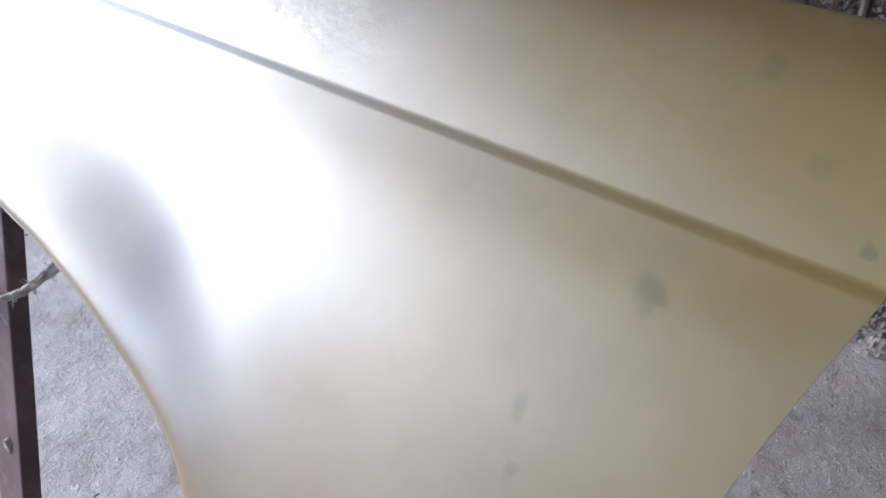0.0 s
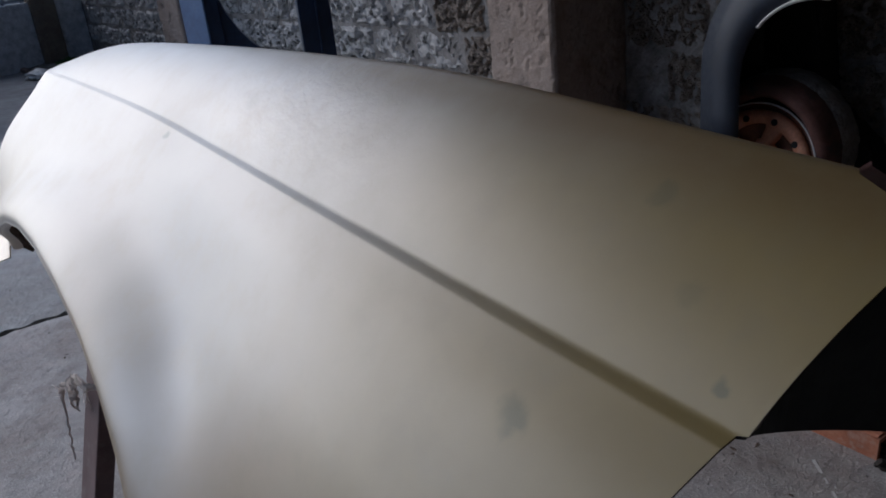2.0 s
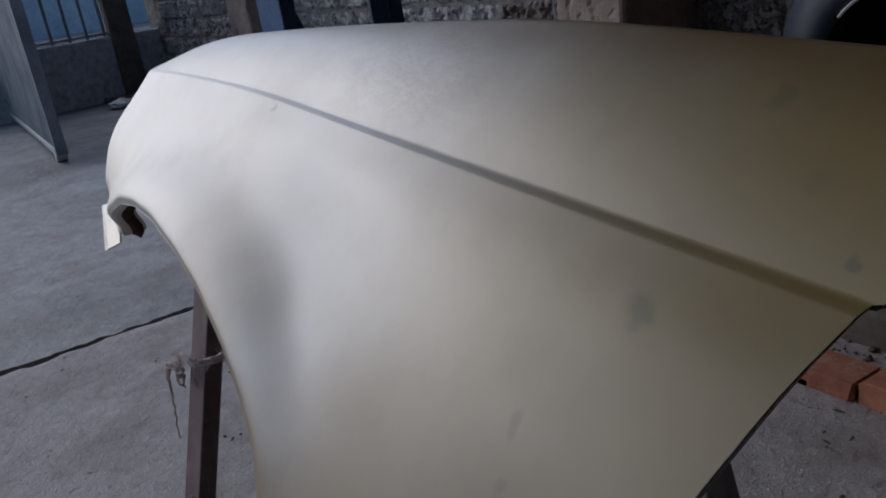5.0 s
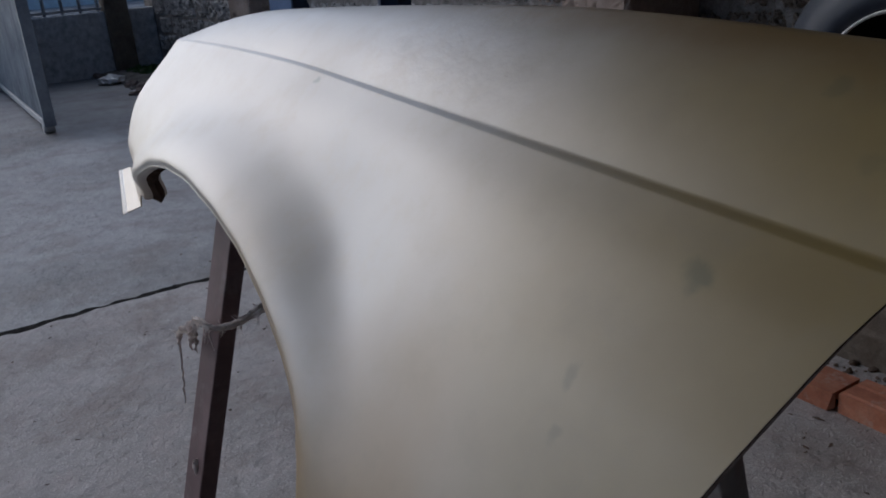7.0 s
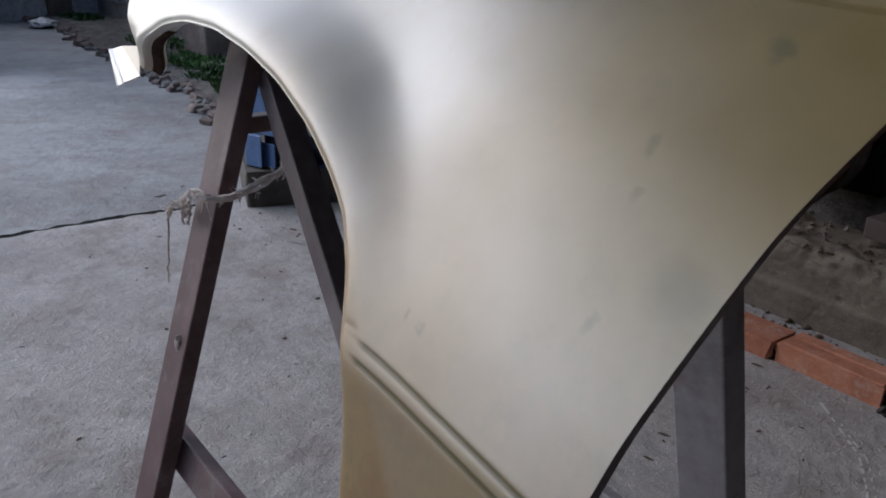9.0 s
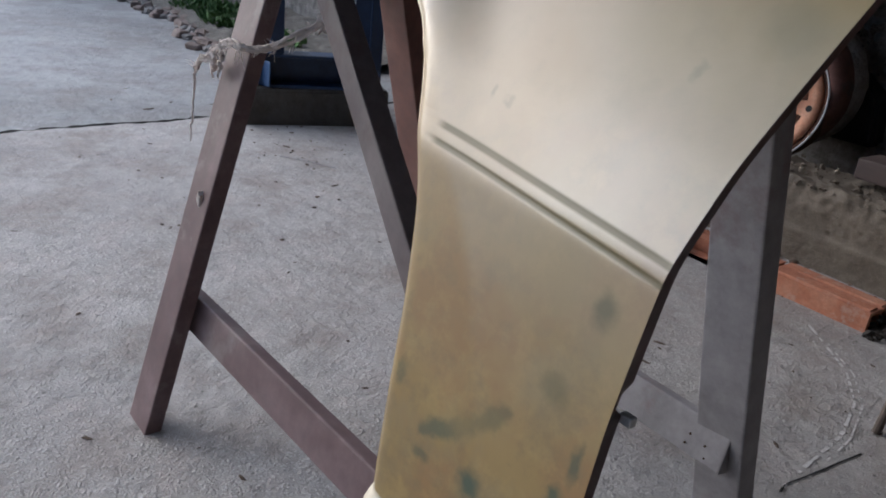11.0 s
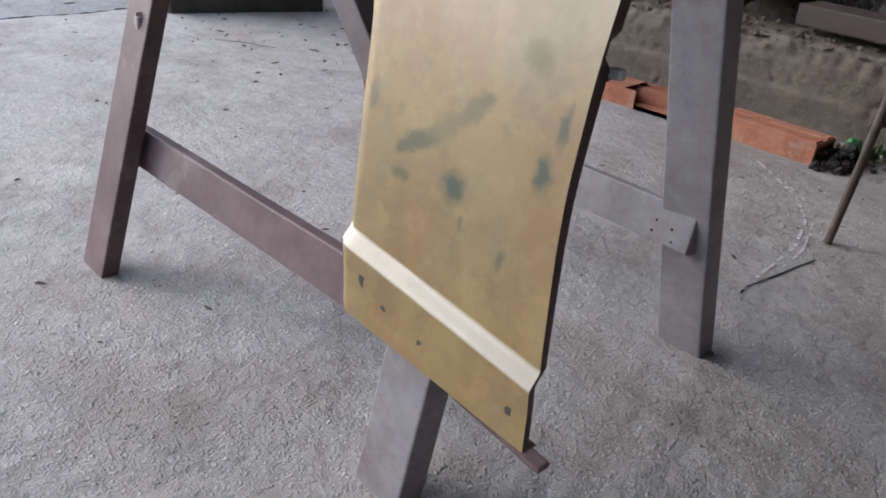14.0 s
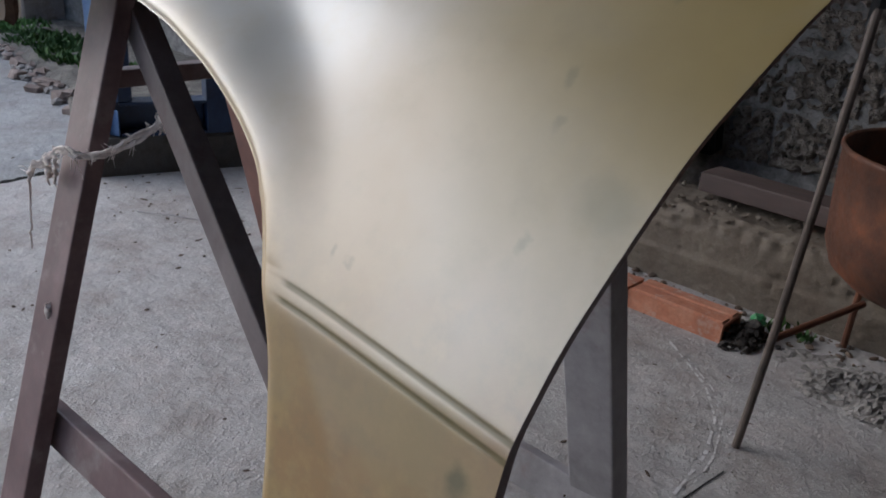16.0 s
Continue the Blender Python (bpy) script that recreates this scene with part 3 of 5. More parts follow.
def slab_bm():
    """The shop's floor: a slab with a ragged broken edge along the yard joint."""
    bm = bmesh.new()
    ys = np.linspace(-2.6, 5.0, 300)
    rows = []
    for y in ys:
        edge = 2.795 + 0.024 * noise.noise((y * 3, 0, 0)) + 0.02 * noise.noise((y * 13, 3, 0)) + 0.011 * noise.noise((y * 47, 7, 0))
        rows.append([bm.verts.new((x, y, z)) for x, z in ((-5, 0), (-1, 0), (1.5, 0), (edge - 0.03, 0), (edge - 0.006, -0.003), (edge, -0.012), (edge + 0.002, -0.12))])
    for a, b in zip(rows, rows[1:]):
        for k in range(len(a) - 1):
            bm.faces.new((a[k], a[k + 1], b[k + 1], b[k]))
    return bm


floor = structure(link_mesh("floor", slab_bm(), CONCRETE), "rough pale concrete slab of an open workshop", "floor")
jb = grid_bm(0, 1, -2.6, 5, 3, 320, -0.0135, lambda c: 0.004 * noise.noise((c.x * 30, c.y * 30, 0)))
for v in jb.verts:
    far = 2.848 + 0.022 * noise.noise((v.co.y * 4, 11, 0)) + 0.022 * noise.noise((v.co.y * 19, 5, 0)) + 0.01 * noise.noise((v.co.y * 60, 2, 0))
    v.co.x = 2.73 + (far - 2.73) * v.co.x
crack = link_mesh("floor_joint", jb, JOINT)
structure(crack, "dark dirt in the open joint between the slabs", "joint")

wall = structure(link_mesh("wall_back", box_bm((-5, -2.9, -0.1), (10.6, -2.62, 2.76), 0.004), MORTAR), "rough pitted grey block wall with dark hollows", "wall")
# two unseen walls, added to block light and darken the reflections
structure(link_mesh("wall_side", box_bm((-2.35, -2.9, -0.1), (-2.1, 2.6, 2.76), 0.004), DARKWALL), "unseen dark wall added to keep the shop side dark", "wall")
structure(link_mesh("wall_front", box_bm((-2.35, 2.602, -0.1), (1.15, 2.85, 2.5), 0.004), DARKWALL), "unseen dark wall added to block light from the front", "wall")
# unseen wall, added for the blue-grey reflection in the fender's hollow
structure(link_mesh("wall_low", box_bm((1.152, 2.602, -0.1), (4.2, 2.80, 1.5), 0.004), BLUEGREY), "unseen low blue-grey wall added to tint fender reflections", "wall")
# unseen roof, added to shade the shop; its edge shapes the reflections
structure(link_mesh("ceiling", box_bm((-2.5, -2.9, 2.762), (2.75, 1.9, 2.83), 0.004), TIN), "unseen dark sheet roof added to shade the workshop", "ceiling")


KERB_SECTION = [(-1.915, -0.05), (-1.925, 0.03), (-1.925, 0.085), (-1.935, 0.095), (-1.938, 0.16), (-1.945, 0.195), (-1.965, 0.212), (-2.01, 0.208), (-2.06, 0.200), (-2.26, 0.198), (-2.275, 0.04), (-2.63, 0.03)]


def kerb_bm(x0, x1, sec):
    """A cast kerb: porous face with small pits and a broken, crumbling upper edge."""
    bm = bmesh.new()
    p = np.array(sec)
    d = np.r_[0, np.cumsum(np.hypot(*np.diff(p, axis=0).T))]
    f = np.r_[np.arange(0, 0.42, 0.007), np.linspace(0.42, d[-1], 12)]
    ys, zs = np.interp(f, d, p[:, 0]), np.interp(f, d, p[:, 1])
    rows = []
    for x in np.arange(x0, x1 + 0.001, 0.008):
        row = []
        for y, z in zip(ys, zs):
            q = Vector((x, y, z))
            top = min(1.0, max(0.0, (z - 0.13) / 0.07))
            out = (0.003 + 0.009 * top) * noise.noise(q * 10) + (0.0012 + 0.008 * top) * noise.noise(q * 38) + 0.0022 * noise.noise(q * 120)
            out -= 0.022 * max(0.0, noise.noise(q * 55 + Vector((3, 1, 7))) - 0.38)
            up = top * (0.010 * noise.noise(q * 14 + Vector((9, 0, 0))) + 0.006 * noise.noise(q * 50))
            row.append(bm.verts.new((x, y + out, z + up)))
        rows.append(row)
    for a, b in zip(rows, rows[1:]):
        for k in range(len(ys) - 1):
            bm.faces.new((a[k], b[k], b[k + 1], a[k + 1]))
    return bm


structure(link_mesh("kerb", kerb_bm(-0.6, 2.3, KERB_SECTION), KERB, smooth=True), "old concrete kerb with crumbling top edge at the wall", "kerb")


def pillar_bm(x0, x1, y0, y1, z1, seed):
    """A plastered pillar: slightly uneven faces, with chips knocked out of the skin."""
    plan = [(x, y) for (ax, ay), (bx, by) in zip(((x1, y0), (x1, y1), (x0, y1)), ((x1, y1), (x0, y1), (x0, y0))) for x, y in ((ax + (bx - ax) * f, ay + (by - ay) * f) for f in np.linspace(0, 1, 25)[:-1])] + [(x0, y0)]
    bm = bmesh.new()
    mid = Vector(((x0 + x1) / 2, (y0 + y1) / 2, 0))
    rows = []
    for z in np.arange(-0.05, z1 + 0.01, 0.014):
        row = []
        for x, y in plan:
            q = Vector((x, y, z)) + Vector((seed * 5.0, 0, 0))
            chip = 0.03 * max(0.0, noise.noise(q * 17) - 0.38) + 0.014 * max(0.0, noise.noise(q * 48) - 0.3)
            n = Vector((x, y, 0)) - mid
            n = Vector((math.copysign(1, n.x) if min(x - x0, x1 - x) < 0.004 else 0, 1 if y1 - y < 0.004 else 0, 0))
            corner = 0.006 if n.length > 1.1 else 0.0
            p = Vector((x, y, min(z, z1))) - n * (chip + corner + 0.003 * noise.noise(q * 6))
            row.append(bm.verts.new(p))
        rows.append(row)
    for a, b in zip(rows, rows[1:]):
        for k in range(len(plan) - 1):
            bm.faces.new((a[k], a[k + 1], b[k + 1], b[k]))
    bm.faces.new(rows[-1])
    bmesh.ops.recalc_face_normals(bm, faces=bm.faces[:])
    return bm


structure(link_mesh("pillar_1", pillar_bm(2.10, 2.46, -2.61, -2.24, 2.76, 1), PLASTER), "plastered concrete pillar with chipped face", "pillar")
structure(link_mesh("pillar_2", pillar_bm(6.15, 6.62, -2.61, -2.32, 2.76, 2), PLASTER), "plastered concrete pillar by the yard", "pillar")

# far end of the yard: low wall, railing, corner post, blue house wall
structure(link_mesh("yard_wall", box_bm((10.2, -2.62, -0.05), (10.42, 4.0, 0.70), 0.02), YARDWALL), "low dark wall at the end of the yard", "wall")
structure(link_mesh("yard_post", box_bm((10.12, -2.32, -0.05), (10.4, -2.06, 2.4), 0.02), KERB), "dark concrete corner post", "post")
structure(link_mesh("house_wall", box_bm((19, -9, -0.1), (19.3, -1.0, 4.0), 0.02), WALLBLUE), "light blue house wall across the street", "wall")
structure(link_mesh("house_plinth", box_bm((15.5, -6.0, -0.1), (18.996, -0.6, 0.55), 0.1), YARD), "pale pavement before the house", "pavement")

railing = thing("railing", (10.3, -1.0, 0.7), "grey iron bar railing on the low yard wall", "railing")
for k in range(17):
    y = -2.02 + 0.19 * k
    part("bar", cyl_bm((10.31, y, 0.69), (10.31, y, 2.2), 0.018, seg=8), GATE, railing)
part("bottom_rail", box_bm((10.29, -2.06, 0.72), (10.33, 1.3, 0.75), 0.004), GATE, railing)
part("top_rail", box_bm((10.29, -2.06, 2.1), (10.33, 1.3, 2.14), 0.004), GATE, railing)

gate = thing("sliding_gate", (9.5, -0.83, 0.0), "grey ribbed sheet steel gate leaf standing open", "gate")
for k in range(78):
    x = 6.75 + 0.075 * k
    part("slat", box_bm((x, -0.858, 0.10), (x + 0.034, -0.808, 2.3), 0.008, 1), GATE, gate)
part("sheet", box_bm((6.72, -0.870, 0.09), (12.6, -0.858, 2.3)), GATE, gate)
part("bottom_rail", box_bm((6.70, -0.87, 0.05), (12.6, -0.80, 0.095), 0.008), PALE, gate, "pale bare bottom rail")
part("end_stile", box_bm((6.66, -0.885, 0.05), (6.72, -0.80, 2.3), 0.008), GATE, gate)
part("roller", cyl_bm((6.80, -0.88, 0.03), (6.80, -0.80, 0.03), 0.045, seg=20, bevel=0.006), PALE, gate, "pale gate roller on the ground")

# ---- the fender on its trestle ----
def smooth_curve(pts, n, soft=9):
    """Points along a rounded line through the given ones, evenly spaced."""
    p = np.array(pts, float)
    s = np.r_[0, np.cumsum(np.hypot(*np.diff(p, axis=0).T))]
    f = np.linspace(0, s[-1], 600)
    q = np.stack([np.interp(f, s, p[:, k]) for k in (0, 1)], 1)
    w = 4 * soft
    pad = np.concatenate([2 * q[0] - q[w:0:-1], q, 2 * q[-1] - q[-2:-w - 2:-1]])
    ker = np.exp(-0.5 * (np.arange(-w, w + 1) / soft) ** 2)
    ker /= ker.sum()
    q = np.stack([np.convolve(pad[:, k], ker, "valid") for k in (0, 1)], 1)
    s = np.r_[0, np.cumsum(np.hypot(*np.diff(q, axis=0).T))]
    f = np.linspace(0, s[-1], n)
    return np.stack([np.interp(f, s, q[:, k]) for k in (0, 1)], 1)


# section of the side: height above the slope, outward place
SIDE = smooth_curve([(0.20, -0.177), (0.241, -0.180), (0.27, -0.1845), (0.31, -0.187), (0.386, -0.201), (0.42, -0.208), (0.50, -0.2245), (0.56, -0.2370), (0.596, -0.2445), (0.603, -0.2480), (0.61, -0.2525), (0.66, -0.282),
                     (0.736, -0.333), (0.775, -0.359), (0.804, -0.380), (0.869, -0.437), (0.93, -0.505)], 400, 6)
REAR = smooth_curve([(0.20, 0.165), (0.24, 0.170), (0.309, 0.178), (0.383, 0.189), (0.42, 0.193), (0.49, 0.195), (0.55, 0.193), (0.61, 0.190), (0.66, 0.185), (0.708, 0.176),
                     (0.747, 0.168), (0.782, 0.160), (0.832, 0.143), (0.866, 0.131), (0.93, 0.102)], 300, 10)
ARCH = smooth_curve([(0.386, 0.236), (0.398, 0.30), (0.407, 0.38), (0.417, 0.47), (0.431, 0.545), (0.448, 0.590), (0.483, 0.645), (0.513, 0.678), (0.557, 0.706), (0.615, 0.733),
                     (0.691, 0.756), (0.772, 0.771), (0.87, 0.778), (0.96, 0.772), (1.04, 0.755), (1.11, 0.724), (1.155, 0.695), (1.188, 0.664)], 500, 7)
FLARE = [(0.39, 0.0), (0.431, 0.0005), (0.461, 0.002), (0.483, 0.0045), (0.513, 0.010), (0.557, 0.019), (0.615, 0.029), (0.691, 0.035), (0.772, 0.042), (0.88, 0.043), (1.0, 0.036), (1.1, 0.022), (1.19, 0.004)]


flx = np.linspace(0.2, 1.4, 481)
fly = np.convolve(np.pad(np.interp(flx, *np.array(FLARE).T), 48, mode="edge"), np.exp(-0.5 * (np.arange(-48, 49) / 14) ** 2) / (14 * math.sqrt(2 * math.pi)), "valid")


def step_w(x):
    """How strong the ledge under the crown is: full at the rear, faint at the front."""
    return 1.0 - 0.58 * min(1.0, max(0.0, (x - 0.12) / 0.95))


def ridge_h(x):
    return 0.8996 - 0.089 * max(0.0, x - 0.75) ** 2 - 0.0015 * step_w(x)


def nose(x):
    return -0.19 * max(0.0, x - 0.93) ** 2


def side_y(x, h):
    """Outward place of the fender's side at x and slope height h."""
    y = float(np.interp(h, SIDE[:, 0], SIDE[:, 1]))
    d2 = (ARCH[:, 0] - x) ** 2 + (ARCH[:, 1] - h) ** 2
    k = int(d2.argmin())
    d = math.sqrt(d2[k])
    y += float(np.interp(ARCH[k, 0], flx, fly)) * math.exp(-((max(0.0, d - 0.010) / 0.042) ** 2))
    y -= 0.006 * math.exp(-((d / 0.006) ** 2))
    # the hollow behind the flare
    below = min(1.0, max(0.0, (ridge_h(x) - h - 0.01) / 0.12))
    along = ARCH[k, 0] - 0.615
    y -= 0.0132 * (math.exp(-(((d - 0.076) / 0.036) ** 2)) if d < 0.076 else math.exp(-(((d - 0.076) / 0.19) ** 2))) * math.exp(-((along / (0.085 if along < 0 else 0.15)) ** 2)) * below * below * (3 - 2 * below)
    y += nose(x) * (1 - 0.5 * math.exp(-(((h - 0.775) / 0.055) ** 2)))
    line = h - 0.044 * (x - 0.29)
    s = min(1.0, max(0.0, (0.3035 - line) / 0.011))
    y += 0.0105 * (0.75 * s + 0.25 * s * s * (3 - 2 * s))
    fade = 1 / (1 + math.exp((x - 0.428) / 0.004))
    for mid in (0.6068, 0.5948):
        y -= 0.0007 * fade * math.exp(-(((line - mid) / 0.0022) ** 2)) * min(1.0, max(0.0, (x - rear_x(h)) / 0.012))
    u = ridge_h(x) - h
    far = min(1.0, max(0.0, (x - 0.9) / 0.29)) ** 1.5
    s = min(1.0, max(0.0, (0.735 - h) / 0.075))
    y -= 0.04 * far * s * s * (3 - 2 * s)
    w = step_w(x)
    if u < 0.0024:
        # a narrow ledge runs inwards to the foot of the crown
        y -= 0.0062 * w * (1 - max(u, 0.0) / 0.0024) ** 1.15
    return y


def rear_x(h):
    return float(np.interp(h, REAR[:, 0], REAR[:, 1]))


def world(x, y, h):
    return Vector((x, y, h + SLOPE * x))


SEAM = 0.66
kseam = int(np.argmax(ARCH[:, 1] > SEAM))
XS = float(ARCH[kseam, 0])
arch_low = ARCH[: kseam + 1]
arch_up = ARCH[kseam:]
NA, NB = 44, 110
bottom_line = [(rear_x(SEAM) + (XS - rear_x(SEAM)) * k / NA, SEAM) for k in range(NA + 1)] + [tuple(arch_up[int(round(k * (len(arch_up) - 1) / NB))]) for k in range(1, NB + 1)]
X0, X1 = bottom_line[0][0], bottom_line[-1][0]

TOPEDGE = [(0.0, -0.580, 0.984), (0.45, -0.580, 0.984), (0.6, -0.576, 0.972), (0.8, -0.568, 0.957), (1.0, -0.556, 0.937), (1.15, -0.545, 0.923), (1.25, -0.532, 0.904), (1.31, -0.520, 0.884)]
TE = np.array(TOPEDGE)
tex = np.linspace(-0.3, 1.6, 381)
ker = np.exp(-0.5 * (np.arange(-60, 61) / 18) ** 2)
ker /= ker.sum()


def rounded(k):
    v = np.interp(tex, TE[:, 0], TE[:, k])
    end = (TE[-1, k] - TE[-2, k]) / (TE[-1, 0] - TE[-2, 0])
    v = np.where(tex > TE[-1, 0], TE[-1, k] + end * (tex - TE[-1, 0]), v)
    return np.convolve(np.pad(v, 60, mode="edge"), ker, "valid")


TE = np.stack([tex, rounded(1), rounded(2)], 1)

panel = bmesh.new()
# lower rear panel
hs = sorted(set(np.round(np.r_[np.arange(0.241, 0.585, 0.008), np.arange(0.286, 0.312, 0.002), np.arange(0.582, 0.620, 0.0013), np.arange(0.62, 0.655, 0.008), 0.66], 4)))
low = []
for h in hs:
    xa = float(np.interp(h, arch_low[:, 1], arch_low[:, 0])) if h < SEAM else XS
    xr = rear_x(h)
    row = []
    for k in range(NA + 1):
        f = k / NA
        x = xr + (xa - xr) * (1 - (1 - f) ** 1.25)
        if h == SEAM:
            x = bottom_line[k][0]
        row.append(panel.verts.new(world(x, side_y(x, h), h)))
    low.append(row)
# upper side up to the ridge
vs = [0.93 * (u / 34) ** 1.3 for u in range(35)] + [0.93 + 0.07 * k / 24 for k in range(1, 25)]
up = []
for bx, bh in bottom_line:
    tx = 0.112 + (bx - X0) / (X1 - X0) * 1.215
    th = ridge_h(tx)
    col = []
    for v in vs:
        x, h = bx + v * (tx - bx), bh + v * (th - bh)
        back = max(0.0, 1 - (bx - X0) / 0.3)
        if back > 0:
            f0 = (h - SEAM) / (ridge_h(0.112) - SEAM)
            x += (rear_x(h) - (X0 + f0 * (0.112 - X0))) * back ** 2
        front = max(0.0, (bx - X1 + 0.12) / 0.12)
        x += 0.048 * front ** 2 * math.sin(math.pi * v)
        y = side_y(x, h)
        col.append(panel.verts.new(world(x, y, h)))
    up.append(col)
# upper face from the ridge to the bonnet edge
ts = [0.0, 0.012, 0.025, 0.038, 0.05, 0.065, 0.085, 0.11] + [0.11 + 0.89 * k / 20 for k in range(1, 21)] + [1.06, 1.12, 1.18, 1.24]
crown = []
for c, (bx, bh) in enumerate(bottom_line):
    tx = 0.112 + (bx - X0) / (X1 - X0) * 1.215
    th = ridge_h(tx)
    yr = up[c][-1].co.y
    ye, he = float(np.interp(tx, TE[:, 0], TE[:, 1])), float(np.interp(tx, TE[:, 0], TE[:, 2]))
    col = [up[c][-1]]
    back = max(0.0, 1 - (bx - X0) / 0.15) ** 2
    for t in ts[1:]:
        x = tx + back * float(np.interp(t, (0, 0.5, 0.75, 0.9, 1.0, 1.24), (0, -0.021, -0.030, -0.008, 0.016, 0.03)))
        full = 0.60 + 0.32 * min(1.0, max(0.0, (tx - 0.45) / 0.45))
        rise = t + full * t * (1 - t) if t <= 1 else 1 + (1 - full) * (t - 1) - 6 * (t - 1) ** 2
        h = th + (he - th) * rise
        y = yr + (ye - yr) * t
        col.append(panel.verts.new(world(x, y, h)))
    crown.append(col)
for a, b in zip(low, low[1:]):
    for k in range(NA):
        panel.faces.new((a[k], b[k], b[k + 1], a[k + 1]))
for cols in (up, crown):
    for a, b in zip(cols, cols[1:]):
        for k in range(len(a) - 1):
            panel.faces.new((a[k], a[k + 1], b[k + 1], b[k]))
rear_line = [r[0].co.copy() for r in low[:-1]] + [v.co.copy() for v in up[0]] + [v.co.copy() for v in crown[0][1:]]
arch_line = [r[-1].co.copy() for r in low[:-1]] + [c[0].co.copy() for c in up[NA:]]
bottom_edge = [v.co.copy() for v in low[0]]
top_edge = [c[-1].co.copy() for c in crown]
front_line = [v.co.copy() for v in up[-1]] + [v.co.copy() for v in crown[-1][1:]]
bmesh.ops.remove_doubles(panel, verts=panel.verts[:], dist=0.0002)


def strip_bm(line, steps):
    """A flange folded off a line of points; steps: functions from the point and its number to the next edge."""
    bm = bmesh.new()
    rows = [[bm.verts.new(p) for p in line]]
    for f in steps:
        rows.append([bm.verts.new(f(p, k)) for k, p in enumerate(line)])
    for a, b in zip(rows, rows[1:]):
        for k in range(len(line) - 1):
            bm.faces.new((a[k], a[k + 1], b[k + 1], b[k]))
    return bm


def thicken(ob, t, inner=None, offset=-1.0):
    m = ob.modifiers.new("sheet", "SOLIDIFY")
    m.thickness, m.offset = t, offset
    if inner:
        ob.data.materials.append(inner)
        m.material_offset = 1
        m.use_rim = False
    return ob


fender = thing("car_fender", (0.5, -0.35, 0.25), "brass-beige primed car fender with teal sanding spots on a trestle", "car fender")
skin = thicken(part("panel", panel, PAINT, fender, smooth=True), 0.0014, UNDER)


def notch(p, k):
    h = p.z - SLOPE * p.x
    return 0.2 if abs(h - 0.507) < 0.007 else 1.0


part("rear_flange", strip_bm(rear_line, [lambda p, k: p + Vector((0.0005, -0.004, 0)), lambda p, k: p + Vector((0.0015, -(0.008 + 0.006 * min(1.0, max(0.0, (p.z - 0.30) / 0.2))) * notch(p, k), 0))]), EDGE, fender, "dark maroon folded rear edge", smooth=True)
part("clip", box_bm((0.188, -0.245, 0.505), (0.198, -0.238, 0.512), 0.001), ZINC, fender, "pale bare metal clip on the rear edge")
crown_rear = rear_line[-len(ts):]


def hang(p):
    return min(0.115, 0.85 * (p - crown_rear[0]).length)


part("rear_bulkhead", strip_bm(crown_rear, [lambda p, k: p + Vector((0.002, -0.001, -0.003)), lambda p, k: p + Vector((0.006, -0.004, -0.002 - hang(p)))]), BLACK, fender, "dark hanging flange under the rear corner")
part("bottom_flange", strip_bm(bottom_edge, [lambda p, k: p + Vector((0, -0.003, -0.0015)), lambda p, k: p + Vector((0, -0.016, -0.001))]), PAINT, fender, smooth=True)
part("top_flange", strip_bm(top_edge, [lambda p, k: p + Vector((0, -0.006, -0.003)), lambda p, k: p + Vector((0, -0.008, -0.03))]), PAINT, fender, smooth=True)


def arch_out(k):
    a, b = arch_line[max(k - 1, 0)], arch_line[min(k + 1, len(arch_line) - 1)]
    d = (b - a).normalized()
    n = Vector((d.z, 0, -d.x))
    return n.normalized()


part("arch_lip", strip_bm(arch_line, [lambda p, k: p + 0.0025 * arch_out(k) + Vector((0, -0.0035, 0)), lambda p, k: p + 0.003 * arch_out(k) + Vector((0, -0.008, 0)), lambda p, k: p + 0.001 * arch_out(k) + Vector((0, -0.022 - 0.012 * min(1, max(0, (p.x - 0.95) / 0.15)), 0))]), PAINT, fender, smooth=True)
fl = [(k, p) for k, p in enumerate(arch_line) if p.x > 1.06]
part("inner_flange", strip_bm([p + Vector((0, -0.010, 0)) for k, p in fl], [lambda q, j: q + (0.003 + 0.010 * min(1.0, (q.x - 1.06) / 0.08) + 0.004 * noise.noise((q.x * 60, 0, 0))) * arch_out(fl[j][0]) + Vector((0, -0.012, 0)), lambda q, j: q + 0.004 * arch_out(fl[j][0]) + Vector((0, -0.020, 0))]), UNDER, fender, "dark brown ragged inner flange")
part("front_flange", strip_bm(front_line, [lambda p, k: p + Vector((0.003, -0.006, 0)), lambda p, k: p + Vector((0.004, -0.02, 0))]), PAINT, fender, smooth=True)

# white folded lip under the front tip
bk = bmesh.new()
ends = [((1.4, -0.347, 0.755), (1.25, -0.313, 0.717)), ((1.39, -0.353, 0.757), (1.212, -0.315, 0.729)), ((1.35, -0.367, 0.769), (1.181, -0.329, 0.742))]
lines = []
for s in range(6):
    # a ribbed lip first, then a flat web that narrows towards the nose
    (t0, b0), (t1, b1), f = (ends[0], ends[1], s / 3) if s < 4 else (ends[1], ends[2], (s - 3) / 2)
    rib = Vector((0.0, 0.0016 if s in (1, 3) else 0.0, 0.0))
    lines.append((Vector(t0).lerp(Vector(t1), f) + rib, Vector(b0).lerp(Vector(b1), f) + rib))
lines[-1] = (Vector((1.235, -0.349, 0.779)), lines[-1][1])
for k, ((p0, q0), (p1, q1)) in enumerate(zip(lines, lines[1:])):
    bk.faces.new([bk.verts.new(p) for p in (p0, p1, q1, q0)]).material_index = int(k > 2)
bmesh.ops.remove_doubles(bk, verts=bk.verts[:], dist=0.0005)
